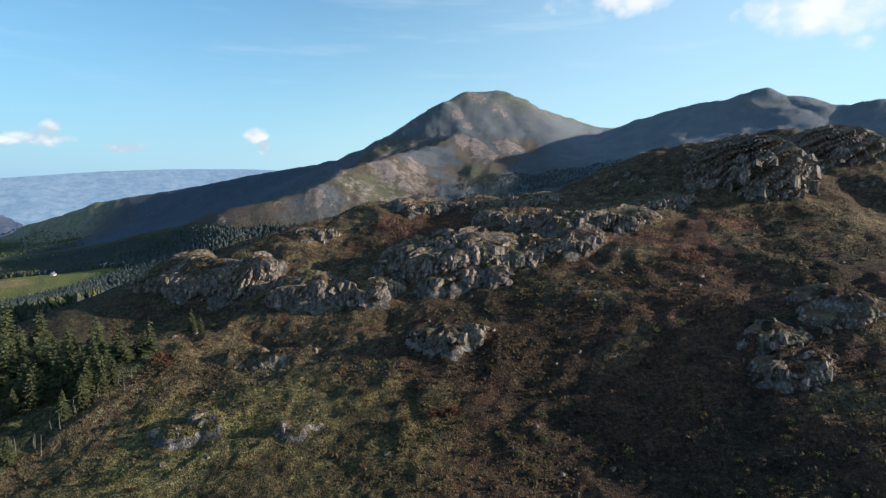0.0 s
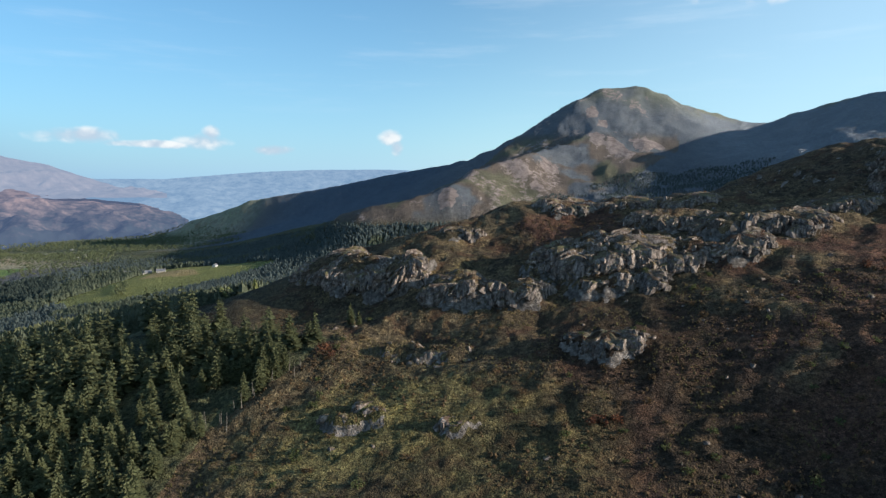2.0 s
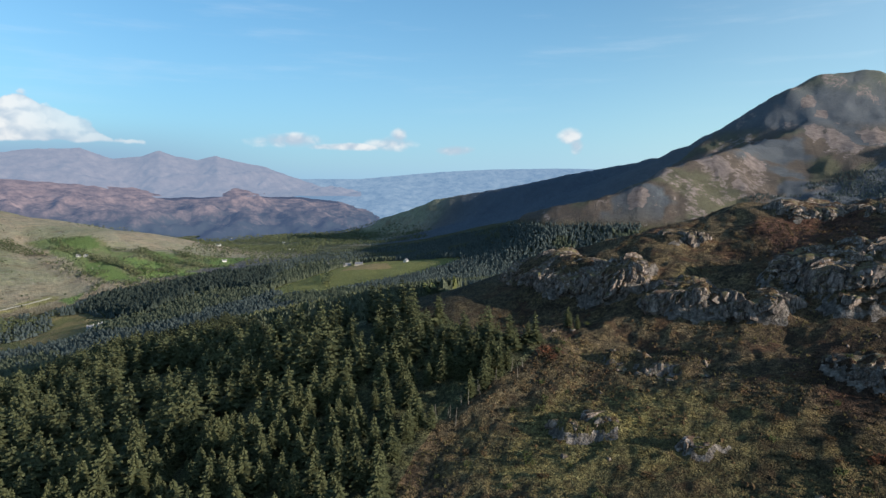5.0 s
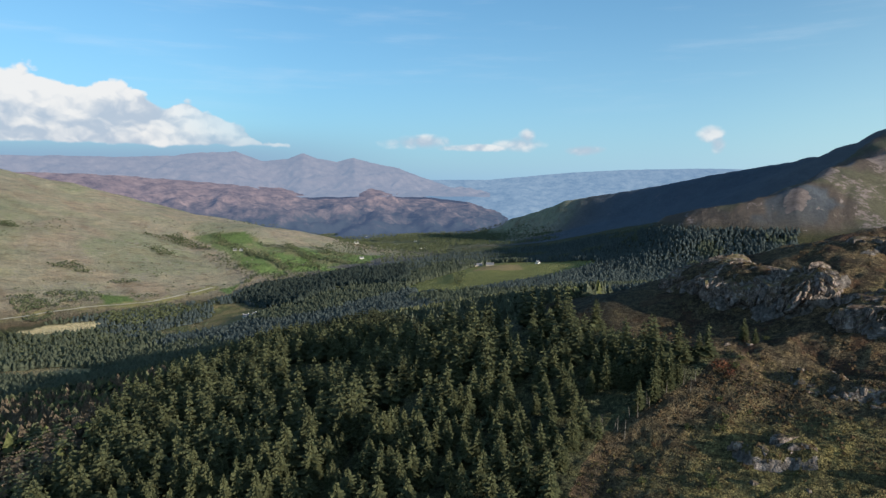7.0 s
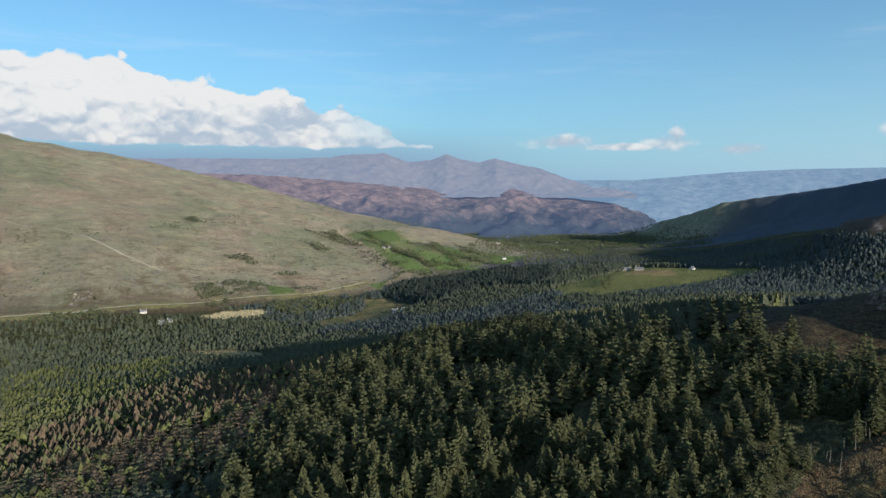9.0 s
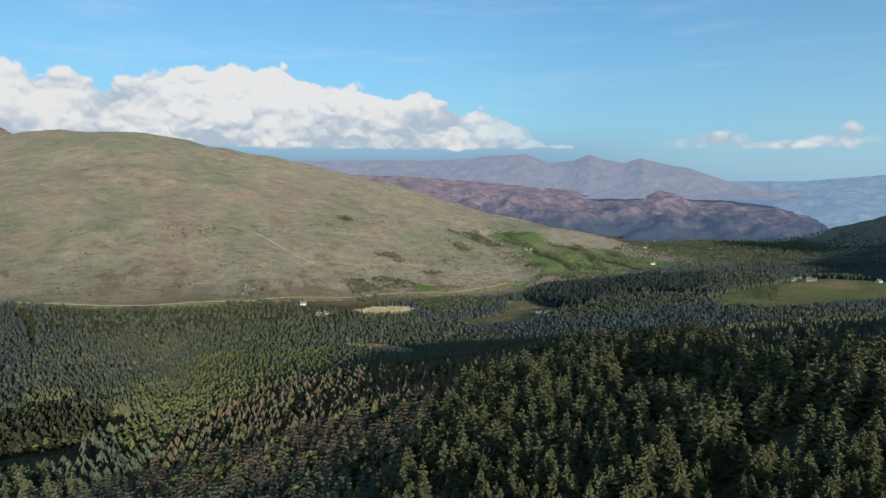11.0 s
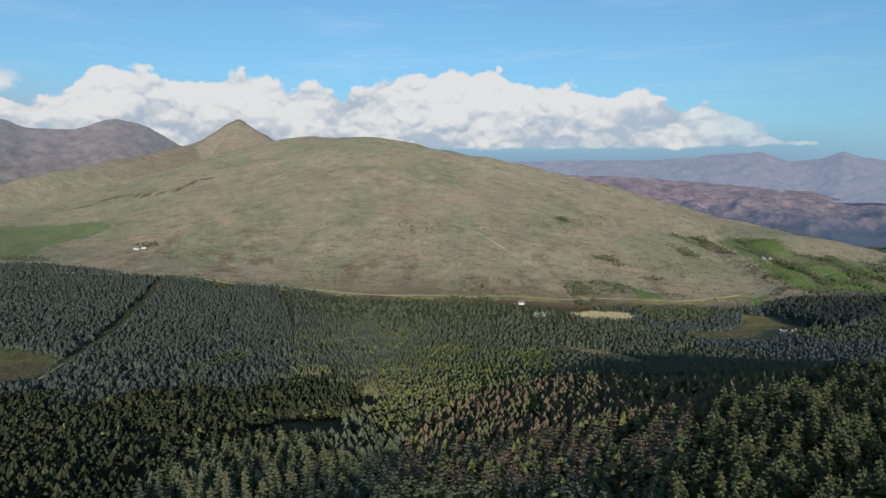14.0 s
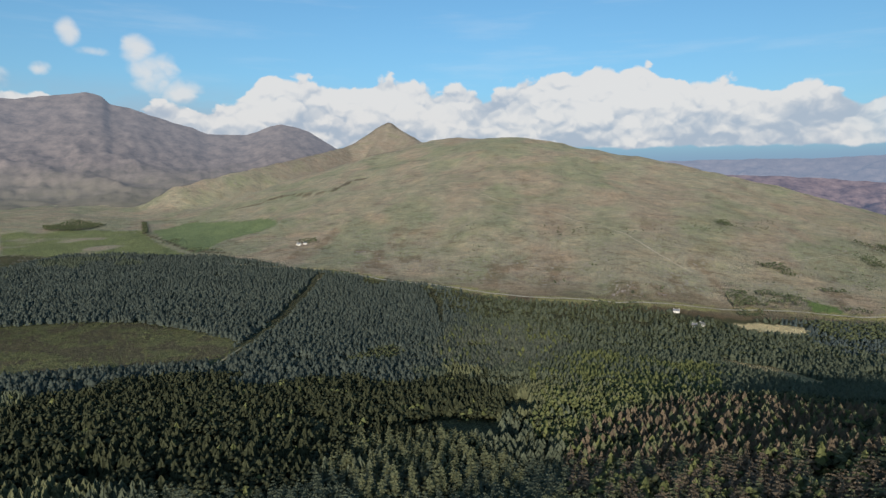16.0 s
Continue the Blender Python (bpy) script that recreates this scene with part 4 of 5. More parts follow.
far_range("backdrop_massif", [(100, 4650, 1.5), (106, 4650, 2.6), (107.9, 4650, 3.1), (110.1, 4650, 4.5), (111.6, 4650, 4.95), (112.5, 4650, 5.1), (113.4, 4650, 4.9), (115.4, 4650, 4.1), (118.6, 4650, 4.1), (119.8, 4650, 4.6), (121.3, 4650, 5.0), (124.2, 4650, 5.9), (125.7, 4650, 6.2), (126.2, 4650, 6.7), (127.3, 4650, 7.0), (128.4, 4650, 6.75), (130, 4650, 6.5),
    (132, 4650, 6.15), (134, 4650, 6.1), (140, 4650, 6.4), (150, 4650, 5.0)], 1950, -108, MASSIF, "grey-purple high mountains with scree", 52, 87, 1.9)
# ---- end distant ----

# ---- trees ----
def conifer_template(rng, whorls, blades, droop, sprays, spread=0.23):
    """A unit-high conifer crown: whorls of drooping boughs round a leader, each a spine with side sprays. Vertices, triangles."""
    v, f = [], []
    for w in range(whorls):
        u = w / (whorls - 1)
        h = 0.10 + 0.87 * u
        reach = spread * (1 - u) ** 0.75 * rng.uniform(0.72, 1.2) + 0.014
        turn = rng.uniform(0, 6.28)
        for b in range(blades):
            a = turn + 6.283 * b / blades + rng.uniform(-0.3, 0.3)
            q = reach * rng.uniform(0.55, 1.25)
            wd = q * (1.9 / blades) * rng.uniform(0.9, 1.4)
            dz = -droop * q * rng.uniform(0.5, 1.2) * (1.25 - 1.7 * u)
            ca, sa, lift = math.cos(a), math.sin(a), rng.uniform(-0.03, 0.03)
            def at(r, s, z):
                return (r * ca - s * sa, r * sa + s * ca, z + lift)
            k = len(v)
            v += [at(0.0, 0, h + 0.03), at(q, 0, h + dz + 0.012)]
            for c in range(sprays):
                g = (c + 0.35) / sprays
                hang = h + dz * g * g - 0.012 - 0.10 * wd / spread * rng.uniform(0.1, 0.5)
                out = min(1.0, g + 0.42)
                j = len(v)
                v += [at(q * max(0.0, g - 0.22), 0, h + dz * g * 0.8 + 0.03 * (1 - g)), at(q * out, wd * (1.15 - 0.6 * g), hang), at(q * out, -wd * (1.15 - 0.6 * g), hang), at(q * min(1.0, g + 0.25), 0, h + dz * g + 0.016)]
                f += [(j, j + 1, j + 3), (j, j + 3, j + 2)]
            f += [(k, k + 3, k + 1), (k, k + 1, k + 4)]
    return np.array(v), np.array(f)


def cone_template(rng, tiers, sides, spread=0.2):
    """A far conifer: stacked ragged skirts."""
    v, f = [], []
    for w in range(tiers):
        u = w / tiers
        k = len(v)
        v.append((0, 0, min(1.0, 0.12 + (u + 1.7 / tiers) * 0.9) if w < tiers - 1 else 1.0))
        turn = rng.uniform(0, 6.28)
        for s in range(sides):
            a = turn + 6.283 * s / sides
            q = spread * (1 - u) ** 0.8 * (rng.uniform(0.35, 0.7) if s % 2 else rng.uniform(0.9, 1.35))
            v.append((q * math.cos(a), q * math.sin(a), 0.12 + 0.88 * u + rng.uniform(-0.04, 0.04)))
        f += [(k, k + 1 + s, k + 1 + (s + 1) % sides) for s in range(sides)]
    return np.array(v), np.array(f)


def blob_template(rng, clumps, spread=0.42):
    """A broad-leaved crown of many small clumps."""
    v, f = [], []
    for c in range(clumps):
        a, r = rng.uniform(0, 6.28), spread * math.sqrt(rng.uniform(0, 1)) * 0.75
        z = rng.uniform(0.3, 0.85) - 0.5 * r * r / (spread * spread) * 0.5
        q = rng.uniform(0.11, 0.2)
        k = len(v)
        o = rng.uniform(0, 6.28)
        v += [(r * math.cos(a), r * math.sin(a), z + q * rng.uniform(0.8, 1.2))]
        v += [(r * math.cos(a) + q * rng.uniform(0.7, 1.4) * math.cos(o + 1.2566 * s), r * math.sin(a) + q * rng.uniform(0.7, 1.4) * math.sin(o + 1.2566 * s), z + rng.uniform(-0.06, 0.06)) for s in range(5)]
        f += [(k, k + 1 + s, k + 1 + (s + 1) % 5) for s in range(5)]
        f += [(k + 1, k + 3, k + 2), (k + 1, k + 4, k + 3), (k + 1, k + 5, k + 4)]
    return np.array(v), np.array(f)


def wood(name, x, y, tall, templates, material, label, rng, category="trees", smooth=False):
    """A stand of trees nobody could count: one mesh."""
    if len(x) == 0:
        return None
    z = height(x, y)
    pick = rng.integers(0, len(templates), len(x))
    turn = rng.uniform(0, 6.283, len(x))
    wide = rng.uniform(0.85, 1.2, len(x))
    vs, fs, off = [], [], 0
    for k, (tv, tf) in enumerate(templates):
        s = np.where(pick == k)[0]
        if len(s) == 0:
            continue
        c, n = np.cos(turn[s])[:, None], np.sin(turn[s])[:, None]
        h, w = tall[s][:, None], (tall[s] * wide[s])[:, None]
        X = x[s][:, None] + (tv[None, :, 0] * c - tv[None, :, 1] * n) * w
        Y = y[s][:, None] + (tv[None, :, 0] * n + tv[None, :, 1] * c) * w
        Z = z[s][:, None] - 0.4 + tv[None, :, 2] * h
        vs.append(np.stack([X, Y, Z], -1).reshape(-1, 3))
        fs.append((tf[None] + (np.arange(len(s)) * len(tv))[:, None, None]).reshape(-1, 3) + off)
        off += len(s) * len(tv)
    ob = new(name, mesh_from(name, np.concatenate(vs), np.concatenate(fs), material, smooth))
    return tagged(ob, label, category, kind="stuff")


def scatter(rng, x0, x1, y0, y1, gap, jitter=0.45):
    """Places on a jittered grid."""
    gx, gy = np.meshgrid(np.arange(x0, x1, gap), np.arange(y0, y1, gap))
    gx = gx + (np.arange(gx.shape[0])[:, None] % 2) * gap / 2
    return (gx + rng.uniform(-jitter, jitter, gx.shape) * gap).ravel(), (gy + rng.uniform(-jitter, jitter, gy.shape) * gap).ravel()


rng = np.random.default_rng(7)
NEAR_CONIFERS = [conifer_template(rng, 21, 8, 0.42, 3, q) for q in (0.22, 0.26, 0.28, 0.24, 0.30)]
TALL_CONIFERS = [conifer_template(rng, 12, 5, 0.42, 2, q) for q in (0.23, 0.27, 0.29, 0.25, 0.31)]
MID_CONIFERS = [cone_template(rng, 4, 8, q) for q in (0.25, 0.30, 0.33, 0.36, 0.28, 0.34)]
SMALL_CONIFERS = [conifer_template(rng, 8, 4, 0.45, 1, q) for q in (0.26, 0.31, 0.34, 0.29, 0.36)]
FAR_CONIFERS = [cone_template(rng, 3, 5, q) for q in (0.36, 0.41, 0.46, 0.38, 0.43)]
MID_BROAD = [blob_template(rng, 6) for _ in range(4)]
FAR_BROAD = [blob_template(rng, 2, 0.3) for _ in range(4)]


def open_ground(x, y):
    """Where the forest leaves gaps."""
    out = np.zeros(x.shape, dtype=bool)
    for poly in (FARM_FIELD, PALE_FIELD, SOUTH_FIELD, STRIP, CLEARING, *EAST_FIELDS):
        out |= inside(x, y, poly)
    return out | inside(x, y, FLANK) | near_line(x, y, RIDE, 9) | near_line(x, y, RIDE_2, 5) | near_line(x, y, ROAD, 10)


# the tall stand on the near slope
nx, ny = scatter(rng, -440, -85, -110, 300, 5.5, 0.8)
def near_hill_at(x, y):
    return inside(x, y, [(-86, 197), (-92, 194), (-94, 181), (-99, 171), (-103, 161), (-110, 152), (-108, 136), (-104, 119), (-100, 60), (-150, 0), (-215, 0), (-255, 45), (-300, 80), (-345, 102), (-360, 130), (-365, 190), (-420, 212), (-430, 248), (-340, 250), (-260, 222), (-200, 221), (-160, 221), (-130, 211), (-110, 203)])


near_hill = near_hill_at(nx, ny)
gaps = fbm(nx, ny, 26, 3, 91) > 0.27
keep = near_hill & ~gaps
nx, ny = nx[keep], ny[keep]
nh = (15.2 + 4.5 * fbm(nx, ny, 17, 3, 92) + rng.uniform(-5.0, 3.6, len(nx))) * (1 - 0.35 * step(-180, -115, nx + 0.35 * (200 - ny)))
order = np.argsort(np.hypot(nx + 40, ny + 10))
close, rest = order[:290], order[290:]

def trunk_mesh():
    bm = bmesh.new()
    bmesh.ops.create_cone(bm, cap_ends=True, segments=7, radius1=0.016, radius2=0.003, depth=0.95, matrix=Matrix.Translation((0, 0, 0.455)))
    me = bpy.data.meshes.new("trunk")
    bm.to_mesh(me)
    bm.free()
    me.materials.append(BARK)
    return me


trunk_me = trunk_mesh()
crown_mes = [mesh_from("crown", v, f, SPRUCE) for v, f in NEAR_CONIFERS]
nz = height(nx, ny)
for k in close:
    tree = new("conifer")
    tree.location = (nx[k], ny[k], nz[k] - 0.3)
    tree.rotation_euler = (rng.uniform(-0.04, 0.04), rng.uniform(-0.04, 0.04), rng.uniform(0, 6.28))
    wide = nh[k] * rng.uniform(0.9, 1.2)
    tree.scale = (wide, wide, nh[k])
    tagged(tree, "tall dark green spruce on the forest slope", "conifer tree", "trees of the near stand")
    for name, me in (("trunk", trunk_me), ("crown", crown_mes[int(rng.integers(0, 5))])):
        p = new(name, me)
        p.parent = tree
half = len(rest) // 6
wood("conifer_stand", nx[rest[:half]], ny[rest[:half]], nh[rest[:half]], NEAR_CONIFERS, SPRUCE, "stand of tall dark spruce on the slope", rng)
wood("conifer_stand", nx[rest[half:]], ny[rest[half:]], nh[rest[half:]], TALL_CONIFERS, SPRUCE, "stand of tall dark spruce behind the slope", rng)

# the forest that fills the valley, stand by stand
TALL_GROVE = [(-350, -160), (-415, -155), (-425, -122), (-418, -80), (-345, -62), (-320, -110)]
LARCH_GROVE = [(-388, -45), (-480, -10), (-546, 62), (-540, 138), (-420, 165), (-330, 120), (-285, 50), (-335, -42)]
YELLOW_ROW = [(-739, -53), (-852, 35), (-803, 169), (-583, 104), (-514, 7), (-440, -20), (-430, -60), (-508, -52)]
PALE_BLOCK = [(-908, -171), (-1012, -54), (-900, 20), (-739, -43), (-660, -132), (-740, -170)]
VALE_SCRUB = [(-1189, -255), (-1233, 317), (-1100, 300), (-1040, 60), (-1000, -60), (-1033, -179)]
MIXED_WOOD = [(-595, -440), (-620, -327), (-660, -224), (-640, -120), (-560, -60), (-500, -65), (-425, -125), (-330, -180), (-300, -420)]
DARK_WOOD = [(-1256, 733), (-1208, 863), (-1093, 996), (-1035, 1050), (-811, 811), (-975, 780), (-894, 625), (-1120, 666)]
MOUNDS = [(-735, -215, 38, 20), (-700, -235, 26, 16), (-620, -60, 26, 20)]
SOUTH_KNOLL = [(-120, 200), (-120, 150), (-215, 0), (-250, 30), (-285, 70), (-320, 130), (-385, 195), (-450, 250), (-480, 290), (-400, 330), (-260, 230), (-140, 231)]


def frayed(x, y, poly, by=14.0, seed=121):
    """Inside a stand whose edge wanders."""
    return inside(x + by * fbm(x, y, 40, 3, seed), y + by * fbm(x, y, 40, 3, seed + 1), poly)


mx, my = scatter(rng, -760, -100, -620, 420, 4.2, 0.6)
d = np.hypot(mx + 50, my + 25)
bear = np.degrees(np.arctan2(-(mx + 50), my + 25))
ok = inside(mx, my, FOREST) & ~open_ground(mx, my) & (d + 90 * fbm(mx, my, 90, 3, 133) < 620) & (bear < 140) & ~near_hill_at(mx, my) & ~inside(mx, my, [(-80, 200), (-110, 203), (-130, 210), (-160, 221), (-250, 225), (-150, 310), (-80, 280)]) & (d > 120) & ~((mx > -215) & (my > -10))
hole = ((mx + 462 - 0.4 * (my + 95)) / 22) ** 2 + ((my + 92) / 42) ** 2 + 2.2 * fbm(mx, my, 22, 3, 123) < 1
thin = fbm(mx, my, 34, 3, 124) > 0.48
keep = ok & ~hole & ~thin
mx, my, d = mx[keep], my[keep], d[keep]
pick = rng.uniform(0, 1, len(mx))
n, n_small = fbm(mx, my, 110, 3, 95), fbm(mx, my, 24, 3, 96)
grove, larch, yellow = frayed(mx, my, TALL_GROVE), frayed(mx, my, LARCH_GROVE), frayed(mx, my, YELLOW_ROW)
mixed, tall_wood = frayed(mx, my, MIXED_WOOD), frayed(mx, my, SOUTH_KNOLL, 8)
is_tall = ((tall_wood & (pick < 0.5)) | (grove & (pick < 0.35)))
is_brown = ~is_tall & larch & (pick + 0.5 * n_small < 0.48)
is_bright = ~is_tall & ~is_brown & ((yellow & (pick < 0.6)) | (larch & (pick > 0.86)) | (pick > 0.985))
is_broad = ~is_tall & ~is_brown & ~is_bright & ((mixed & (pick + 0.6 * n_small > 0.36)) | (n_small + 0.4 * pick > 0.55))
is_dark = ~is_tall & ~is_brown & ~is_bright & ~is_broad
tall = (11.2 - 3.2 * step(380, 620, d) + 2.6 * n + 2.2 * n_small + rng.uniform(-2.4, 2.4, len(mx)))
big = tall * 1.15 + 2.5
wood("tall_spruce_stand", mx[is_tall & ~grove], my[is_tall & ~grove], big[is_tall & ~grove], TALL_CONIFERS, DARK_SPRUCE, "tall dark spruce along the forest hill", rng)
wood("tall_grove", mx[is_tall & grove], my[is_tall & grove], big[is_tall & grove], TALL_CONIFERS, OLIVE, "grove of tall olive-green conifers beside a gap", rng)
near_part = d < 330
for where, m, label in ((is_brown, LARCH, "browned larch trees close below the hill"), (is_dark & ~mixed & (larch | tall_wood | (n > 0.12)), OLIVE, "olive-green spruce close below the hill"), (is_dark & mixed, DARK_SPRUCE, "dark spruce close below the hill"),
        (is_dark & ~mixed & ~(larch | tall_wood | (n > 0.12)), SITKA, "blue-green spruce close below the hill")):
    q = where & near_part
    wood("young_conifers", mx[q], my[q], tall[q] * 1.05, SMALL_CONIFERS, m, label, rng)
is_brown, is_dark = is_brown & ~near_part, is_dark & ~near_part
wood("larch_stand", mx[is_brown], my[is_brown], tall[is_brown], MID_CONIFERS, LARCH, "browned larch trees among green conifers", rng)
wood("bright_trees", mx[is_bright], my[is_bright], tall[is_bright] * 0.95, MID_CONIFERS[2:4] + MID_BROAD, BRIGHT, "yellow-green trees in the plantation", rng)
wood("broad_trees", mx[is_broad], my[is_broad], tall[is_broad] * 0.9, MID_BROAD, DARK_BROAD, "dark broad-leaved trees in the plantation", rng, smooth=True)
shady = is_dark & mixed
wood("mixed_spruce", mx[shady], my[shady], tall[shady], MID_CONIFERS, DARK_SPRUCE, "dark spruce among broad-leaved trees", rng)
is_dark &= ~shady
olive = is_dark & (larch | tall_wood | (n > 0.12))
wood("olive_stand", mx[olive], my[olive], tall[olive], MID_CONIFERS, OLIVE, "olive-green spruce between larch and plantation", rng)
wood("plantation", mx[is_dark & ~olive], my[is_dark & ~olive], tall[is_dark & ~olive], MID_CONIFERS, SITKA, "dense plantation of blue-green sitka spruce", rng)

fx, fy = scatter(rng, -1450, -100, -1100, 1500, 5.4, 0.6)
d = np.hypot(fx + 50, fy + 25)
bear = np.degrees(np.arctan2(-(fx + 50), fy + 25))
n = fbm(fx, fy, 130, 3, 97)
ok = inside(fx, fy, FOREST) & ~open_ground(fx, fy) & (d + 90 * fbm(fx, fy, 90, 3, 133) >= 620) & (bear < 136) & (bear > 9)
valley = (fx < -800) & (fy > 60)
ok &= ~(valley & (n > 0.42)) & ((fy < 900) | (height(fx, fy) < EYE - 88 + 12 * n)) & (fbm(fx, fy, 45, 3, 126) < 0.55)
fx, fy, d, n = fx[ok], fy[ok], d[ok], n[ok]
n_small = fbm(fx, fy, 38, 3, 127)
pick = rng.uniform(0, 1, len(fx))
leafy = ((fx < -880) & (fy > -60) & (pick < 0.6)) | (n > 0.75) | (frayed(fx, fy, VALE_SCRUB) & (pick < 0.75))
for cx, cy, ra, rb in MOUNDS:
    leafy |= ((fx - cx) / ra) ** 2 + ((fy - cy) / rb) ** 2 + 0.6 * n_small < 1
tall = rng.uniform(6.6, 10.4, len(fx)) + 1.3 * n_small
blocks = fbm(fx, fy, 210, 3, 107)
pale_stand = ~leafy & frayed(fx, fy, PALE_BLOCK) & (pick < 0.75)
dark_wood = frayed(fx, fy, DARK_WOOD, 18)
leafy &= ~dark_wood
pale_stand &= ~dark_wood
yellow_stand = ~leafy & ~dark_wood & ~pale_stand & (frayed(fx, fy, YELLOW_ROW) | (frayed(fx, fy, PALE_BLOCK) & (pick > 0.9))) & (pick + n_small > 0.35)
olive_stand = ~leafy & ~dark_wood & ~pale_stand & ~yellow_stand & (blocks + 0.3 * n_small - 0.5 * step(0, -200, fy) > 0.12)
blue_stand = ~leafy & ~dark_wood & ~olive_stand & ~pale_stand & ~yellow_stand
south_side = blue_stand & (fy + 60 * n_small > 380)
blue_stand &= ~south_side
north_side = blue_stand & (fy + 60 * n_small < -150)
blue_stand &= ~north_side
wood("north_plantation", fx[north_side], fy[north_side], tall[north_side], FAR_CONIFERS, HAZED_SITKA, "dark blue-green spruce plantation beside the clearing", rng, smooth=True)
wood("south_plantation", fx[south_side], fy[south_side], tall[south_side], FAR_CONIFERS, HAZED_SOUTH_SITKA, "blue-green spruce plantation below the mountain", rng, smooth=True)
wood("far_plantation", fx[blue_stand], fy[blue_stand], tall[blue_stand], FAR_CONIFERS, SITKA, "wide plantation of spruce on the valley floor", rng, smooth=True)
wood("dark_wood", fx[dark_wood], fy[dark_wood], tall[dark_wood] * 1.7, FAR_CONIFERS, DARK_SITKA, "tall dark spruce wood beside the valley road", rng, smooth=True)
wood("pale_plantation", fx[pale_stand], fy[pale_stand], tall[pale_stand], FAR_CONIFERS, GREY_SITKA, "paler grey-green block of young spruce", rng, smooth=True)
wood("yellow_green_stand", fx[yellow_stand], fy[yellow_stand], tall[yellow_stand], FAR_CONIFERS, BRIGHT, "sunlit yellow-green row of young conifers", rng, smooth=True)
wood("far_spruce_stand", fx[olive_stand], fy[olive_stand], tall[olive_stand] * 1.1, FAR_CONIFERS, SITKA, "green stands of taller spruce", rng, smooth=True)
wood("valley_trees", fx[leafy], fy[leafy], tall[leafy] * 0.85, FAR_BROAD, BROAD, "broad-leaved trees on the valley floor", rng, smooth=True)

# woods, hedges and field trees of the farther valley
vx, vy = scatter(rng, -2700, -900, 800, 2500, 12.5, 0.7)
n = fbm(vx, vy, 160, 3, 99)
d = np.hypot(vx, vy)
low = height(vx, vy) < EYE - 190
ok = low & (n > -0.28) & (d < 3000) & (d > 1250) & ~open_ground(vx, vy) & ~inside(vx, vy, FOREST)
wood("far_valley_trees", vx[ok], vy[ok], rng.uniform(7, 12, int(ok.sum())) * 1.5, FAR_BROAD, BROAD, "woods and hedgerow trees round the far village", rng)
hx, hy = scatter(rng, -1900, -640, -1500, 1300, 5.2)
ok = np.zeros(hx.shape, dtype=bool)
for line in HEDGES:
    ok |= near_line(hx, hy, line, 7)
for poly in WOODLETS:
    ok |= inside(hx, hy, poly)
edge_wood = near_line(hx, hy, [(-1250, -440), (-1235, -300), (-1160, -130), (-1150, 60), (-1170, 290)], 16) & (fbm(hx, hy, 60, 3, 103) > 0.22)
bush = (hx < -1200) & (height(hx, hy) < EYE - 95) & (fbm(hx, hy, 90, 3, 105) > 0.30) & (rng.uniform(0, 1, len(hx)) < 0.06) & (hy > -200)
lanes = inside(hx, hy, GREEN_VALE) & (np.abs(fbm(hx, hy, 95, 2, 135)) < 0.03)
ok |= edge_wood | bush | lanes | (inside(hx, hy, [(-1297, 316), (-1319, 410), (-1285, 467), (-1183, 437), (-1160, 310)]) & (fbm(hx, hy, 40, 3, 136) > -0.15))
ok &= ~near_line(hx, hy, ROAD, 9)
wood("hedgerows", hx[ok], hy[ok], rng.uniform(8, 14, int(ok.sum())), FAR_BROAD, BROAD, "dark hedgerow trees and bushes round fields", rng)
# scrub and stones strewn over the grass hill
qx, qy = scatter(rng, -2500, -1180, -1500, 1050, 11.0, 0.9)
qz = height(qx, qy)
n, n_small = fbm(qx, qy, 240, 3, 131), fbm(qx, qy, 60, 3, 132)
chance = 0.03 + 0.30 * step(0.1, 0.5, n_small + 0.5 * n) * (0.25 + 0.75 * step(EYE - 60, EYE - 170, qz))
for poly in (*EAST_FIELDS, GREEN_VALE, NORTH_FIELD, NORTH_FIELD_2):
    chance = np.where(inside(qx, qy, poly), 0, chance)
ok = rng.uniform(0, 1, len(qx)) < chance
wood("hill_scrub", qx[ok], qy[ok], rng.uniform(1.5, 4.5, int(ok.sum())), FAR_BROAD, DARK_BROAD, "low dark gorse and heather strewn over the hill", rng, "scrub")
ok = rng.uniform(0, 1, len(qx)) < 0.012 + 0.10 * step(0.15, 0.5, n_small - 0.4 * n) * step(EYE - 90, EYE - 175, qz)
for poly in BOULDER_FIELDS:
    ok |= inside(qx, qy, poly) & (n_small > 0.15)
HILL_STONES = [blob_template(rng, 1, 0.2) for _ in range(4)]
for tv, tf in HILL_STONES:
    tv[:, 2] = (tv[:, 2] - tv[:, 2].min()) * 1.6
wood("hill_stones", qx[ok], qy[ok], rng.uniform(3, 9, int(ok.sum())), HILL_STONES, plain("pale_stone", (0.27, 0.245, 0.21)), "pale stones scattered on the grass hill", rng, "stones")
cx_, cy_ = scatter(rng, -830, -520, -730, -350, 5.2)
ok = inside(cx_, cy_, CLEARING) & (rng.uniform(0, 1, len(cx_)) < 0.62 + 0.5 * fbm(cx_, cy_, 40, 3, 129))
wood("clearing_scrub", cx_[ok], cy_[ok], rng.uniform(2.2, 5.5, int(ok.sum())), FAR_BROAD, BRIGHT, "low scrub in the felled clearing", rng, "scrub")
wx_, wy_ = scatter(rng, -100, 430, 1280, 1570, 7.0)
ok = inside(wx_, wy_, CORRIE_WOOD) & (fbm(wx_, wy_, 60, 3, 128) < 0.35)
wood("corrie_wood", wx_[ok], wy_[ok], rng.uniform(4, 6.5, int(ok.sum())), FAR_CONIFERS, HAZED_SOUTH_SITKA, "blue-green plantation below the mountain", rng)
# ---- end trees ----

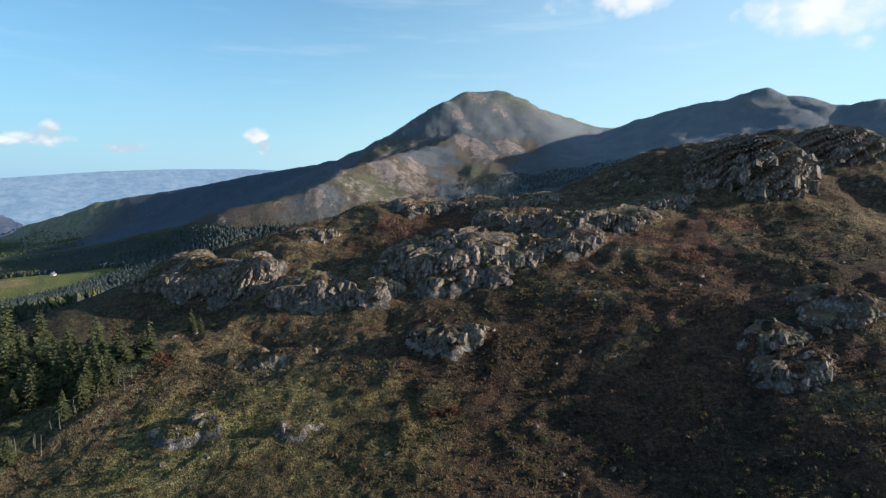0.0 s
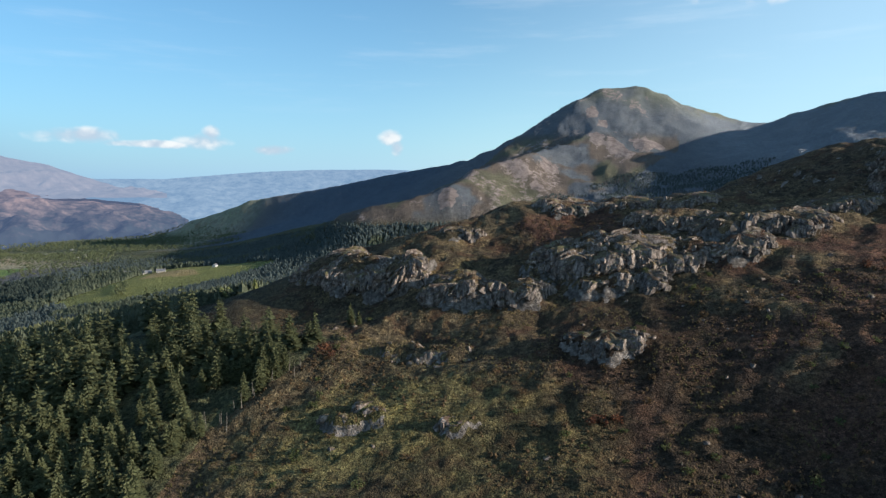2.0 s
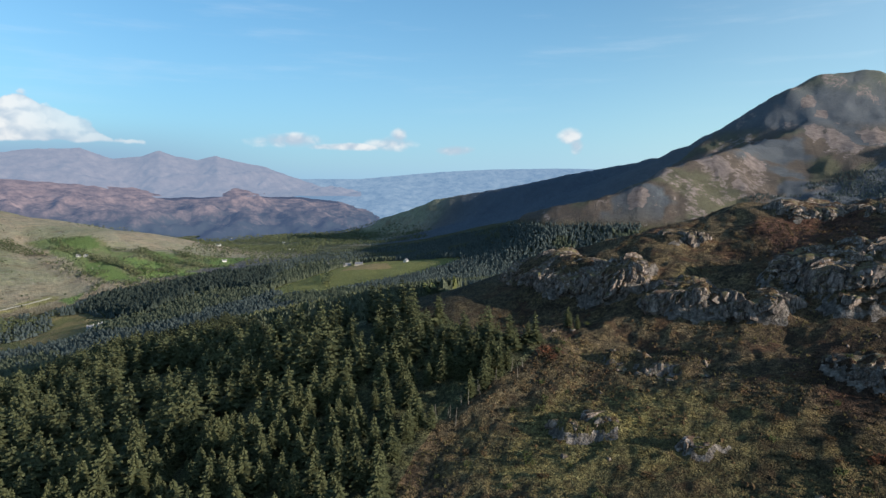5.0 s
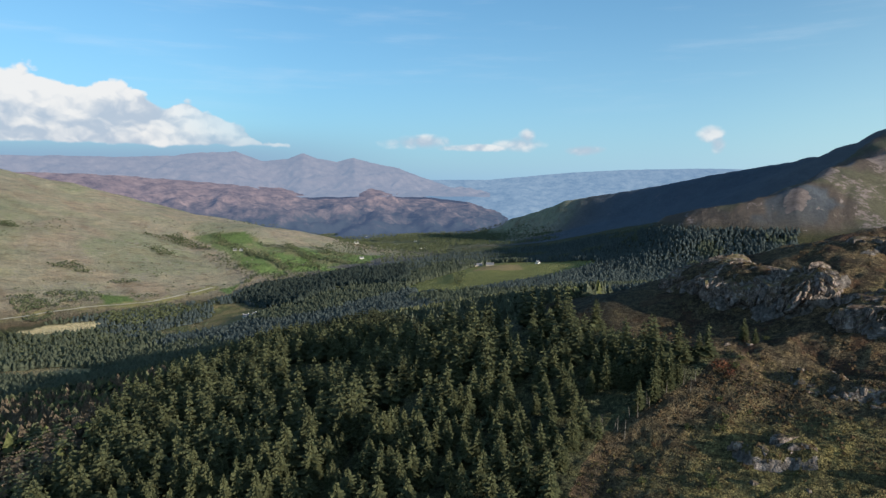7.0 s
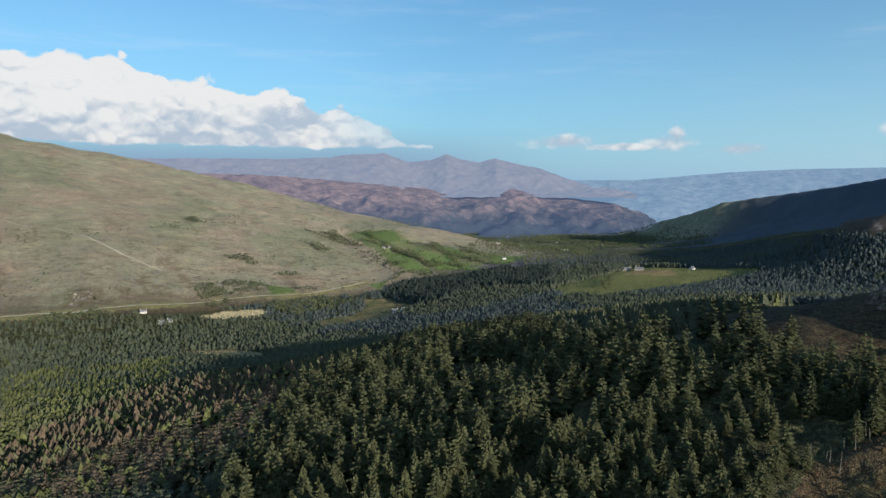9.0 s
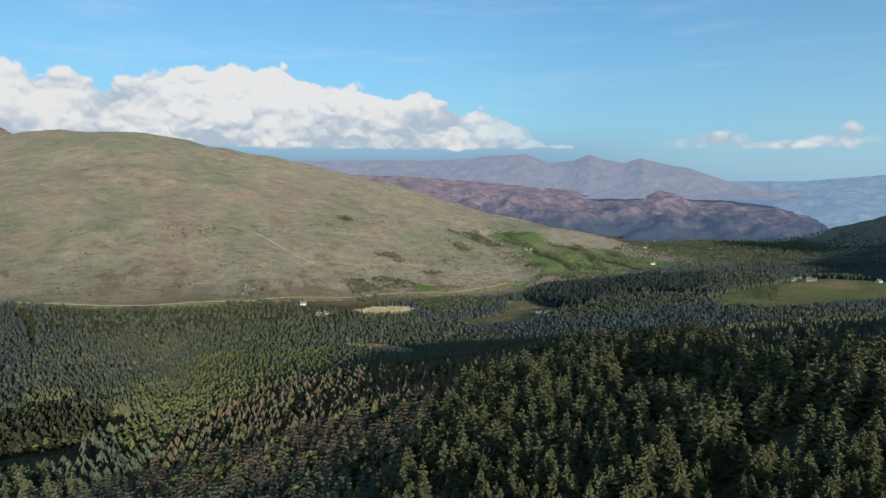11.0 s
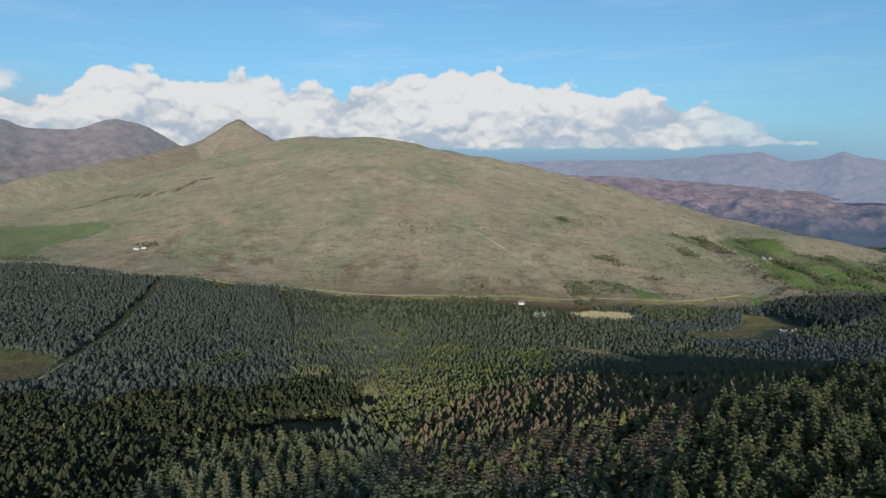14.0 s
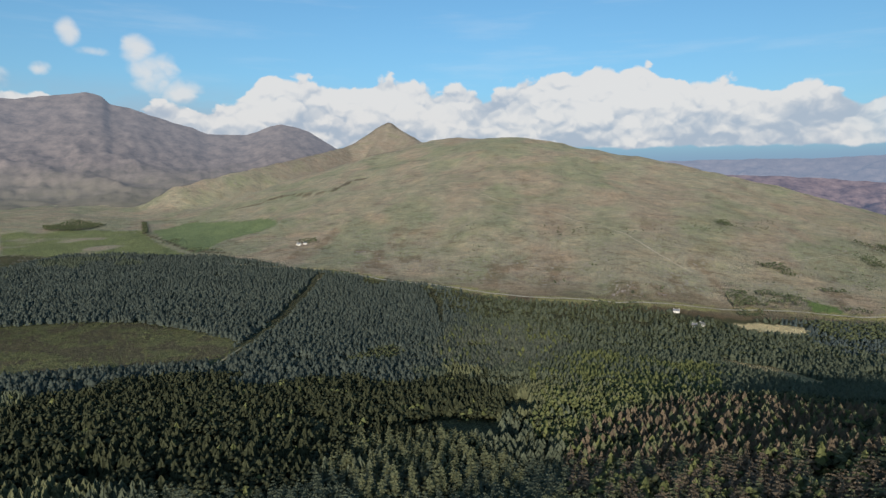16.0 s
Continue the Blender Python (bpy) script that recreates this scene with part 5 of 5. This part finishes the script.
# ---- rock outcrops ----
def rock_mat(nt, b):
    geo = nt.nodes.new("ShaderNodeNewGeometry")
    info = nt.nodes.new("ShaderNodeObjectInfo")
    pos = geo.outputs["Position"]
    flat = nt.nodes.new("ShaderNodeVectorMath")
    flat.operation = "MULTIPLY"
    nt.links.new(pos, flat.inputs[0])
    flat.inputs[1].default_value = (1, 1, 0.3)
    n = noise_tex(nt, 0.75, 8, 0.72, flat.outputs[0])
    r = ramp(nt, n.outputs["Fac"], [(0.36, (0.054, 0.046, 0.043)), (0.50, (0.142, 0.118, 0.107)), (0.64, (0.36, 0.30, 0.27))])
    tone = ramp(nt, info.outputs["Random"], [(0.0, grey(0.7)), (1.0, (1.15, 1.1, 1.05))])
    lichen = noise_tex(nt, 2.2, 4, 0.6, pos)
    l = ramp(nt, lichen.outputs["Fac"], [(0.55, grey(0)), (0.68, grey(1))])
    c = mix(nt, 1.0, r.outputs[0], tone.outputs[0], "MULTIPLY")
    c = mix(nt, l.outputs[0], c, (0.24, 0.225, 0.19))
    # grass and heather on the level tops
    split = nt.nodes.new("ShaderNodeSeparateXYZ")
    nt.links.new(geo.outputs["True Normal"], split.inputs[0])
    g = nt.nodes.new("ShaderNodeMath")
    g.operation = "MULTIPLY_ADD"
    nt.links.new(lichen.outputs["Fac"], g.inputs[0])
    g.inputs[1].default_value = 0.5
    nt.links.new(split.outputs[2], g.inputs[2])
    m = ramp(nt, g.outputs[0], [(0.88, grey(0)), (0.96, grey(1))])
    patch = noise_tex(nt, 0.22, 4, 0.6, pos)
    ground_hue = ramp(nt, patch.outputs["Fac"], [(0.40, (0.080, 0.048, 0.033)), (0.54, (0.115, 0.088, 0.050)), (0.66, (0.125, 0.110, 0.052))])
    grain = ramp(nt, n.outputs["Fac"], [(0.3, grey(0.45)), (0.7, grey(1.35))])
    turf_c = mix(nt, 1.0, ground_hue.outputs[0], grain.outputs[0], "MULTIPLY")
    # cracks down the slabs
    cr = nt.nodes.new("ShaderNodeTexVoronoi")
    cr.feature = "DISTANCE_TO_EDGE"
    cr.inputs["Scale"].default_value = 0.42
    bend = nt.nodes.new("ShaderNodeVectorMath")
    bend.operation = "MULTIPLY_ADD"
    nt.links.new(noise_tex(nt, 0.6, 3, 0.6, pos).outputs["Color"], bend.inputs[0])
    bend.inputs[1].default_value = (1.6, 1.6, 1.0)
    nt.links.new(flat.outputs[0], bend.inputs[2])
    nt.links.new(bend.outputs[0], cr.inputs["Vector"])
    joint = ramp(nt, cr.outputs["Distance"], [(0.0, grey(0.25)), (0.05, grey(0.85)), (0.30, grey(1.15))])
    c = mix(nt, 1.0, c, joint.outputs[0], "MULTIPLY")
    c = mix(nt, m.outputs[0], c, turf_c)
    nt.links.new(c, b.inputs["Base Color"])
    b.inputs["Roughness"].default_value = 0.85
    bump = node(nt, "ShaderNodeBump", Strength=0.8, Distance=0.5)
    nt.links.new(n.outputs["Fac"], bump.inputs["Height"])
    nt.links.new(bump.outputs[0], b.inputs["Normal"])


ROCK = mat("grey_rock", rock_mat)


def rock_mesh(rng, slab):
    """An angular block with broken corners."""
    bm = bmesh.new()
    for cx in (-1, 1):
        for cy in (-1, 1):
            for cz in (-1, 1):
                narrow = 0.82 if cz > 0 else 1.0
                bm.verts.new((cx * narrow * rng.uniform(0.65, 1.05), cy * slab * narrow * rng.uniform(0.65, 1.05), cz * rng.uniform(0.7, 1.1)))
    for k in range(7):
        u = rng.uniform(-1, 1, 3)
        u[int(rng.integers(0, 3))] = rng.choice([-1.1, 1.1])
        bm.verts.new((u[0], u[1] * slab, u[2]))
    out = bmesh.ops.convex_hull(bm, input=bm.verts)
    loose = [g for g in out["geom_interior"] if isinstance(g, bmesh.types.BMVert)]
    bmesh.ops.delete(bm, geom=loose, context="VERTS")
    bmesh.ops.bevel(bm, geom=bm.edges[:], offset=0.05, segments=1, affect="EDGES")
    me = bpy.data.meshes.new("rock")
    bm.to_mesh(me)
    bm.free()
    me.materials.append(ROCK)
    return me


rng = np.random.default_rng(19)
ROCKS = [rock_mesh(rng, q) for q in (0.5, 0.6, 0.7, 0.8, 0.9, 1.0, 1.0, 0.6, 0.75, 0.85)]


def slabs(arc, Z, seed):
    """Leaning ribs of rock parted by narrow clefts, with ledges and broken corners."""
    big, small = fbm(arc, Z * 0.22 + seed * 11, 6.0, 2, seed + 1, 0.5), fbm(arc + 0.3 * Z, Z * 0.30 + seed * 5, 2.2, 2, seed + 2, 0.5)
    cleft = 3.2 * np.exp(-(big / 0.10) ** 2) + 1.3 * np.exp(-(small / 0.12) ** 2)
    rib = 3.0 * np.round(fbm(arc, Z * 0.16, 7.0, 2, seed + 3) * 4) / 4 + 0.9 * np.round(fbm(arc, Z * 0.5, 1.9, 2, seed + 4) * 3) / 3
    ledge = ((Z + 0.25 * arc) / 3.1 + fbm(arc, Z, 6, 2, seed + 6)) % 1.0 - 0.5
    return 0.9 + rib + 0.6 * ledge - cleft + 0.25 * fbm(arc, Z, 1.0, 2, seed + 7)


def set_slabs(ob, X, Y, Z, A, o, n, size, seed):
    """Angular blocks of rock wedged into the face of a crag, leaning with its ribs."""
    pick = np.random.default_rng(seed)
    rows, cols = X.shape
    for q in range(n):
        i = int(rows * pick.uniform(0.08, 0.52))
        side = pick.uniform(-2.9, -0.1) if pick.uniform() < 0.8 else pick.uniform(-0.6, 1.2)
        j = int((side % 6.283) / 6.283 * cols) % cols
        k = size * pick.uniform(0.55, 1.25)
        slab = new("slab", ROCKS[int(pick.integers(0, 10))])
        slab.parent = ob
        slab.location = (X[i, j] - o[0], Y[i, j] - o[1], Z[i, j] - o[2] - 0.45 * k)
        slab.scale = (k * pick.uniform(0.5, 1.2), k * pick.uniform(0.5, 1.0), k * pick.uniform(0.6, 1.35))
        slab.rotation_euler = (pick.normal(-0.12, 0.12), pick.normal(0.30, 0.28), A[i, j] + 1.5708 + pick.normal(0, 0.35))


def rock_dome(cx, cy, rx, ry, top, foot, seed):
    """A whaleback of bare rock, ribbed all round."""
    na, nv = 330, 56
    a, v = np.linspace(0, 2 * math.pi, na, endpoint=False), np.linspace(0, 1, nv)
    A, V = np.meshgrid(a, v)
    ca, sa = np.cos(A), np.sin(A)
    ring = 1 + 0.13 * fbm(np.cos(a) * 1.2 + seed, np.sin(a) * 1.2, 1.0, 3, seed)[None]
    rho = ring * np.cos(V * math.pi / 2) ** 0.85
    Z = EYE + foot + (top - foot) * np.sin(V * math.pi / 2) ** 0.95
    X, Y = cx + rx * rho * ca, cy + ry * rho * sa
    arc = A * 0.5 * (rx + ry) * (0.35 + 0.65 * rho / ring) - 0.25 * Z + 2.5 * fbm(X, Y, 14, 3, seed + 10)
    push = 1.25 * slabs(arc, Z, seed) * step(1.0, 0.55, V)
    X, Y = X + push * ca, Y + push * sa
    Z = Z + (1.6 * fbm(X, Y, 11, 3, seed + 8, 0.55, True) + 0.7 * fbm(X, Y, 3.0, 2, seed + 9, 0.6, True)) * step(0.3, 0.8, V)
    Z[-1], X[-1], Y[-1] = Z[-1].mean(), cx, cy
    i, j = np.meshgrid(np.arange(nv - 1), np.arange(na), indexing="ij")
    j2 = (j + 1) % na
    faces = np.stack([i * na + j, i * na + j2, (i + 1) * na + j2, (i + 1) * na + j], -1).reshape(-1, 4)
    o = np.array([cx, cy, EYE + foot])
    ob = new("rock_dome", mesh_from("rock_dome", np.stack([X.ravel(), Y.ravel(), Z.ravel()], -1) - o, faces, ROCK))
    ob.location = o
    set_slabs(ob, X, Y, Z, A, o, 70, 2.6, seed)
    return tagged(ob, "bare ribbed grey rock dome on the knoll", "rock outcrop", "crags of the moor")


def crag(cx, cy, cr, ch, label, seed):
    """Bedrock that breaks through a mound: a steep fluted face all round, a turfed top."""
    na, nv = int(np.clip(cr * 10, 64, 260)), 27
    a = np.linspace(0, 2 * math.pi, na, endpoint=False)
    v = np.linspace(0, 1, nv)
    A, V = np.meshgrid(a, v)
    ring = fbm(np.cos(a) * 1.3 + seed * 7.1, np.sin(a) * 1.3 - seed * 3.3, 1.0, 4, seed)
    rim = cr * (0.88 + 0.32 * ring)
    f = np.clip(V / 0.7, 0, 1)
    rho = np.where(V < 0.7, 1.06 - 0.40 * f ** 1.7, 0.66 * (1 - (V - 0.7) / 0.3))
    ca, sa = np.cos(A), np.sin(A)
    def ground_at(q):
        return height(cx + 1.25 * rim * q * np.cos(a), cy + 0.85 * rim * q * np.sin(a))
    low, high = ground_at(1.08) - 1.0, ground_at(0.62) + 0.4
    bare = step(0.8, 3.2, high - low)[None]
    X, Y = cx + 1.25 * rim * rho * ca, cy + 0.85 * rim * rho * sa
    g = height(X.ravel(), Y.ravel()).reshape(X.shape)
    Z = low + (high - low) * np.sin(f * math.pi / 2)
    t = step(0.7, 1.0, V)
    Z = np.where(V > 0.7, high * (1 - t) + (g + 0.1) * t, Z)
    Z = (g - 1.2) * (1 - bare) + Z * bare
    # flutes down the face, ledges across it, a lean to the bedding
    arc = A * cr - 0.42 * Z
    size = min(1.0, 0.35 + ch / 9)
    push = size * slabs(arc, Z, seed) * step(0.0, 0.12, V) * step(1.0, 0.72, V) * bare
    X, Y = X + push * ca, Y + push * sa
    Z = Z + size * (0.6 * fbm(X, Y, 3.0, 3, seed + 5, 0.6, True) - 0.25) * step(0.3, 0.7, V)
    i, j = np.meshgrid(np.arange(nv - 1), np.arange(na), indexing="ij")
    j2 = (j + 1) % na
    faces = np.stack([i * na + j, i * na + j2, (i + 1) * na + j2, (i + 1) * na + j], -1).reshape(-1, 4)
    o = np.array([cx, cy, float(g.mean())])
    ob = new("crag", mesh_from("crag", np.stack([X.ravel(), Y.ravel(), Z.ravel()], -1) - o, faces, ROCK))
    ob.location = o
    set_slabs(ob, X, Y, Z, A, o, int(6 + 1.1 * cr), 0.8 + 0.16 * ch, seed)
    return tagged(ob, label, "rock outcrop", "crags of the moor")


k = 0
for rows, label in ((CRAGS, "grey weathered crag with a fluted broken face"), (CRAGS_2, "low grey rock outcrop in heather"), (KNOLL_CRAGS, "bare grey rock on the domed knoll")):
    for cx, cy, cr, ch in rows:
        k += 1
        crag(cx, cy, cr, ch, label, 200 + 9 * k)

for k, row in enumerate(DOMES):
    rock_dome(*row, 501 + 13 * k)

# loose stones on the moor
px, py = scatter(rng, -110, 190, 120, 400, 9.0)
keep = (moor_at(px, py) > 0.5) & (fbm(px, py, 35, 3, 101) > 0.12) & (rng.uniform(0, 1, len(px)) < 0.55) & (px > -95)
px, py = px[keep][:260], py[keep][:260]
pz = height(px, py)
for x, y, z in zip(px, py, pz):
    q = rng.uniform(0.25, 0.95)
    st = new("boulder", ROCKS[int(rng.integers(0, 10))])
    st.location, st.scale = (x, y, z + 0.1 * q), (q, q * rng.uniform(0.7, 1.3), q * rng.uniform(0.5, 0.9))
    st.rotation_euler = (rng.normal(0, 0.3), rng.normal(0, 0.3), rng.uniform(0, 6.28))
    tagged(st, "pale grey boulder lying in the heather", "boulder", "loose boulders")

# heather and bracken tufts
hx, hy = scatter(rng, -125, 165, 100, 300, 1.7, 0.8)
n = fbm(hx, hy, 20, 4, 111)
keep = (moor_at(hx, hy) > 0.4) & (n + rng.uniform(-0.22, 0.22, len(hx)) > 0.12) & ~inside(hx, hy, FOREST)
hx, hy = hx[keep], hy[keep]
TUFT = [blob_template(rng, 2, 0.34) for _ in range(6)]
for tv, tf in TUFT:
    tv[:, 2] = (tv[:, 2] - tv[:, 2].min()) * 1.2
wood("heather", hx, hy, rng.uniform(1.0, 3.2, len(hx)), TUFT, HEATH, "dark heather and bracken tufts on the moor", rng, "heather")


def grass_template(rng):
    """A tussock: a few bent blades."""
    v, f = [], []
    for q in range(6):
        a, r, w = rng.uniform(0, 6.283), rng.uniform(0.1, 0.45), rng.uniform(0.10, 0.2)
        k = len(v)
        ca, sa = math.cos(a), math.sin(a)
        v += [(-sa * w, ca * w, 0.0), (sa * w, -ca * w, 0.0), (ca * r, sa * r, rng.uniform(0.6, 1.0))]
        f += [(k, k + 1, k + 2)]
    return np.array(v), np.array(f)


STRAW = leaf_mat("moor_grass", (0.060, 0.055, 0.024), (0.175, 0.150, 0.070))
TUSSOCK = [grass_template(rng) for _ in range(6)]
gx_, gy_ = scatter(rng, -120, 110, 95, 245, 1.5, 0.8)
n = fbm(gx_, gy_, 14, 4, 113) + 0.5 * fbm(gx_, gy_, 60, 3, 114)
keep = (moor_at(gx_, gy_) > 0.4) & (n + rng.uniform(-0.3, 0.3, len(gx_)) > 0.16) & ~inside(gx_, gy_, FOREST) & (gy_ + 0.25 * gx_ < 235)
gx_, gy_ = gx_[keep], gy_[keep]
wood("grass_tussocks", gx_, gy_, rng.uniform(0.75, 1.35, len(gx_)), TUSSOCK, STRAW, "straw-coloured grass tussocks on the moor", rng, "grass")
# ---- end rocks ----


# ---- houses ----
WHITEWASH, SLATE, GLASS, STONE = plain("whitewash", (0.54, 0.53, 0.50), 0.8, 0.08), plain("slate_roof", (0.13, 0.135, 0.15), 0.6), plain("window_dark", (0.03, 0.035, 0.04), 0.2), plain("house_stone", (0.30, 0.28, 0.25))


def part(name, bm, material, parent, label=""):
    me = bpy.data.meshes.new(name)
    bmesh.ops.recalc_face_normals(bm, faces=bm.faces)
    bm.to_mesh(me)
    bm.free()
    me.materials.append(material)
    ob = new(name, me)
    ob.parent = parent
    if label:
        ob["label"] = label
    return ob


def box(bm, x0, x1, y0, y1, z0, z1):
    v = [bm.verts.new((x, y, z)) for z in (z0, z1) for x, y in ((x0, y0), (x1, y0), (x1, y1), (x0, y1))]
    for q in ((0, 3, 2, 1), (4, 5, 6, 7), (0, 1, 5, 4), (1, 2, 6, 5), (2, 3, 7, 6), (3, 0, 4, 7)):
        bm.faces.new([v[k] for k in q])


def cottage(x, y, long, wide, tall, turn, walls, label):
    """A gabled house: walls, slate roof with eaves, chimneys, windows, door."""
    house = new("house")
    house.location = (x, y, float(height(np.array([float(x)]), np.array([float(y)]))[0]) - 0.4)
    house.rotation_euler = (0, 0, radians(turn))
    tagged(house, label, "house", "houses of the valley")
    l, w, rise = long / 2, wide / 2, wide * 0.42
    bm = bmesh.new()
    box(bm, -l, l, -w, w, 0, tall)
    for sx in (-l, l):
        bm.faces.new([bm.verts.new(q) for q in ((sx, -w, tall), (sx, w, tall), (sx, 0, tall + rise))])
    part("wall", bm, walls, house)
    bm = bmesh.new()
    for sy in (-1, 1):
        o, e = 0.35, 0.18
        q = [(-l - o, sy * (w + o), tall - o * 0.8), (l + o, sy * (w + o), tall - o * 0.8), (l + o, 0, tall + rise), (-l - o, 0, tall + rise)]
        lo, hi = [bm.verts.new(p) for p in q], [bm.verts.new((p[0], p[1], p[2] + e)) for p in q]
        bm.faces.new(lo), bm.faces.new(hi)
        for k in range(4):
            bm.faces.new((lo[k], lo[(k + 1) % 4], hi[(k + 1) % 4], hi[k]))
    part("roof", bm, SLATE, house, "grey slate roof")
    for sx in (-l + 0.5, l - 0.5):
        bm = bmesh.new()
        box(bm, sx - 0.4, sx + 0.4, -0.35, 0.35, tall + rise * 0.7, tall + rise + 1.1)
        part("chimney", bm, walls, house)
    for sy in (-1, 1):
        for k in range(4):
            wx = -l + long * (k + 0.5) / 4
            bm = bmesh.new()
            box(bm, wx - 0.5, wx + 0.5, sy * w - 0.06, sy * w + 0.06, tall * 0.35, tall * 0.35 + 1.2)
            part("window", bm, GLASS, house)
    bm = bmesh.new()
    box(bm, 0.9, 1.8, w - 0.07, w + 0.07, 0.4, 2.4)
    part("door", bm, SLATE, house)
    return house


rng = np.random.default_rng(5)
WHITE_HOUSES = [(-1162, 200), (-1098, 214), (-1105, 228), (-1479, 890), (-1490, 878), (-931, 553), (-926, 566), (-1235, 1092), (-1633, 1413), (-1541, 1347), (-1555, 1365), (-2189, 1968), (-2175, 1990), (-1749, 1658), (-1690, 1691), (-1755, 1868),
    (-1448, 1561), (-1441, 1580), (-1507, -591), (-1500, -604), (-693, 1082)]
for x, y in WHITE_HOUSES:
    far = math.hypot(x, y) > 1800
    cottage(x, y, rng.uniform(8, 11), rng.uniform(6, 7), rng.uniform(3.0, 3.8) + (1.0 if far else 0.0), rng.uniform(60, 120), WHITEWASH, "whitewashed cottage with a slate roof among fields")
for x, y in ((-871, 1060), (-818, 1046), (-790, 1050), (-845, 1072)):
    cottage(x, y, 16, 9, 3.4, rng.uniform(20, 50), STONE, "long stone farm shed beside the green field")

# bare stems along the forest's edge
stem_bm = bmesh.new()
bmesh.ops.create_cone(stem_bm, cap_ends=True, segments=6, radius1=0.11, radius2=0.04, depth=1.0, matrix=Matrix.Translation((0, 0, 0.5)))
stem_me = bpy.data.meshes.new("bare_stem")
stem_bm.to_mesh(stem_me)
stem_bm.free()
stem_me.materials.append(plain("weathered_stem", (0.15, 0.135, 0.115)))
for k in range(16):
    u = rng.uniform(0, 1)
    x, y = -109 + 16 * u + rng.normal(0, 2.0), 152 + 29 * u + rng.normal(0, 2.5)
    st = new("bare_stem", stem_me)
    st.location = (x, y, float(height(np.array([x]), np.array([y]))[0]) - 0.2)
    st.scale, st.rotation_euler = (1, 1, rng.uniform(2.5, 6)), (rng.normal(0, 0.06), rng.normal(0, 0.06), 0)
    tagged(st, "bare grey stem of a dead conifer", "dead tree", "dead stems at the forest edge")


# ---- shrubs on the moor ----
RUSTY = leaf_mat("rusty_bracken", (0.068, 0.031, 0.020), (0.153, 0.068, 0.038))
GORSE = leaf_mat("gorse_green", (0.036, 0.050, 0.018), (0.095, 0.108, 0.043))
rng = np.random.default_rng(23)


def shrub_template(rng, clumps, leaves):
    """A rounded bush: small tilted leaf sprays round a few branch ends."""
    v, f = [], []
    for c in range(clumps):
        a, r = rng.uniform(0, 6.283), 0.6 * math.sqrt(rng.uniform(0, 1))
        cz = rng.uniform(0.25, 0.8) * (1 - 0.5 * r)
        for q in range(leaves):
            o = rng.normal(0, 0.16, 3) + np.array([r * math.cos(a), r * math.sin(a), cz])
            d1, d2 = rng.normal(0, 1, 3), rng.normal(0, 1, 3)
            d1 *= 0.16 / np.linalg.norm(d1)
            d2 *= 0.10 / np.linalg.norm(d2)
            k = len(v)
            v += [o - d1, o + d2, o + d1, o - d2]
            f += [(k, k + 1, k + 2), (k, k + 2, k + 3)]
    return np.array(v), np.array(f)


SHRUBS = [shrub_template(rng, 9, 9) for _ in range(5)]
shrub_mes = {m.name: [mesh_from("leaves", v, f, m) for v, f in SHRUBS] for m in (RUSTY, GORSE, HEATH)}
branch_bm = bmesh.new()
for k in range(5):
    a = 1.2566 * k
    bmesh.ops.create_cone(branch_bm, cap_ends=True, segments=5, radius1=0.03, radius2=0.01, depth=0.7,
        matrix=Matrix.Rotation(a, 4, "Z") @ Matrix.Rotation(0.45, 4, "Y") @ Matrix.Translation((0, 0, 0.33)))
branch_me = bpy.data.meshes.new("branches")
branch_bm.to_mesh(branch_me)
branch_bm.free()
branch_me.materials.append(BARK)


def shrub(x, y, size, m, label):
    ob = new("shrub")
    ob.location = (x, y, float(height(np.array([float(x)]), np.array([float(y)]))[0]) - 0.1)
    ob.scale, ob.rotation_euler = (size, size, size * rng.uniform(0.75, 1.05)), (0, 0, rng.uniform(0, 6.28))
    tagged(ob, label, "shrub", "shrubs on the moor")
    for name, me in (("branches", branch_me), ("leaves", shrub_mes[m.name][int(rng.integers(0, 5))])):
        p = new(name, me)
        p.parent = ob


for x, y, q in ((-89, 188, 3.4), (-86, 186, 2.6), (0, 158, 3.2), (3, 159, 2.6), (-3, 157, 2.4), (88, 229, 3.0), (93, 226, 3.0), (-100, 196, 2.2)):
    shrub(x, y, q, RUSTY, "rust-red bracken bush on the moor")
sx, sy = scatter(rng, -100, 130, 118, 235, 8.0)
keep = (moor_at(sx, sy) > 0.6) & (fbm(sx, sy, 30, 3, 121) + rng.uniform(-0.2, 0.2, len(sx)) > 0.08) & (sx > -95 + 0.1 * (sy - 150))
for x, y in list(zip(sx[keep], sy[keep]))[:200]:
    green_one = rng.uniform(0, 1) < 0.5
    shrub(x, y, rng.uniform(0.9, 2.2), GORSE if green_one else HEATH, "low green gorse bush in the heather" if green_one else "dark woody heather bush")

# two young conifers beside the crag's foot
for x, y, h in ((-89, 214, 7.5), (-85, 212, 5.5)):
    tree = new("conifer")
    tree.location = (x, y, float(height(np.array([float(x)]), np.array([float(y)]))[0]) - 0.2)
    tree.scale = (h, h, h)
    tagged(tree, "young spruce standing alone below the crag", "conifer tree")
    for name, me in (("trunk", trunk_me), ("crown", crown_mes[1])):
        p = new(name, me)
        p.parent = tree
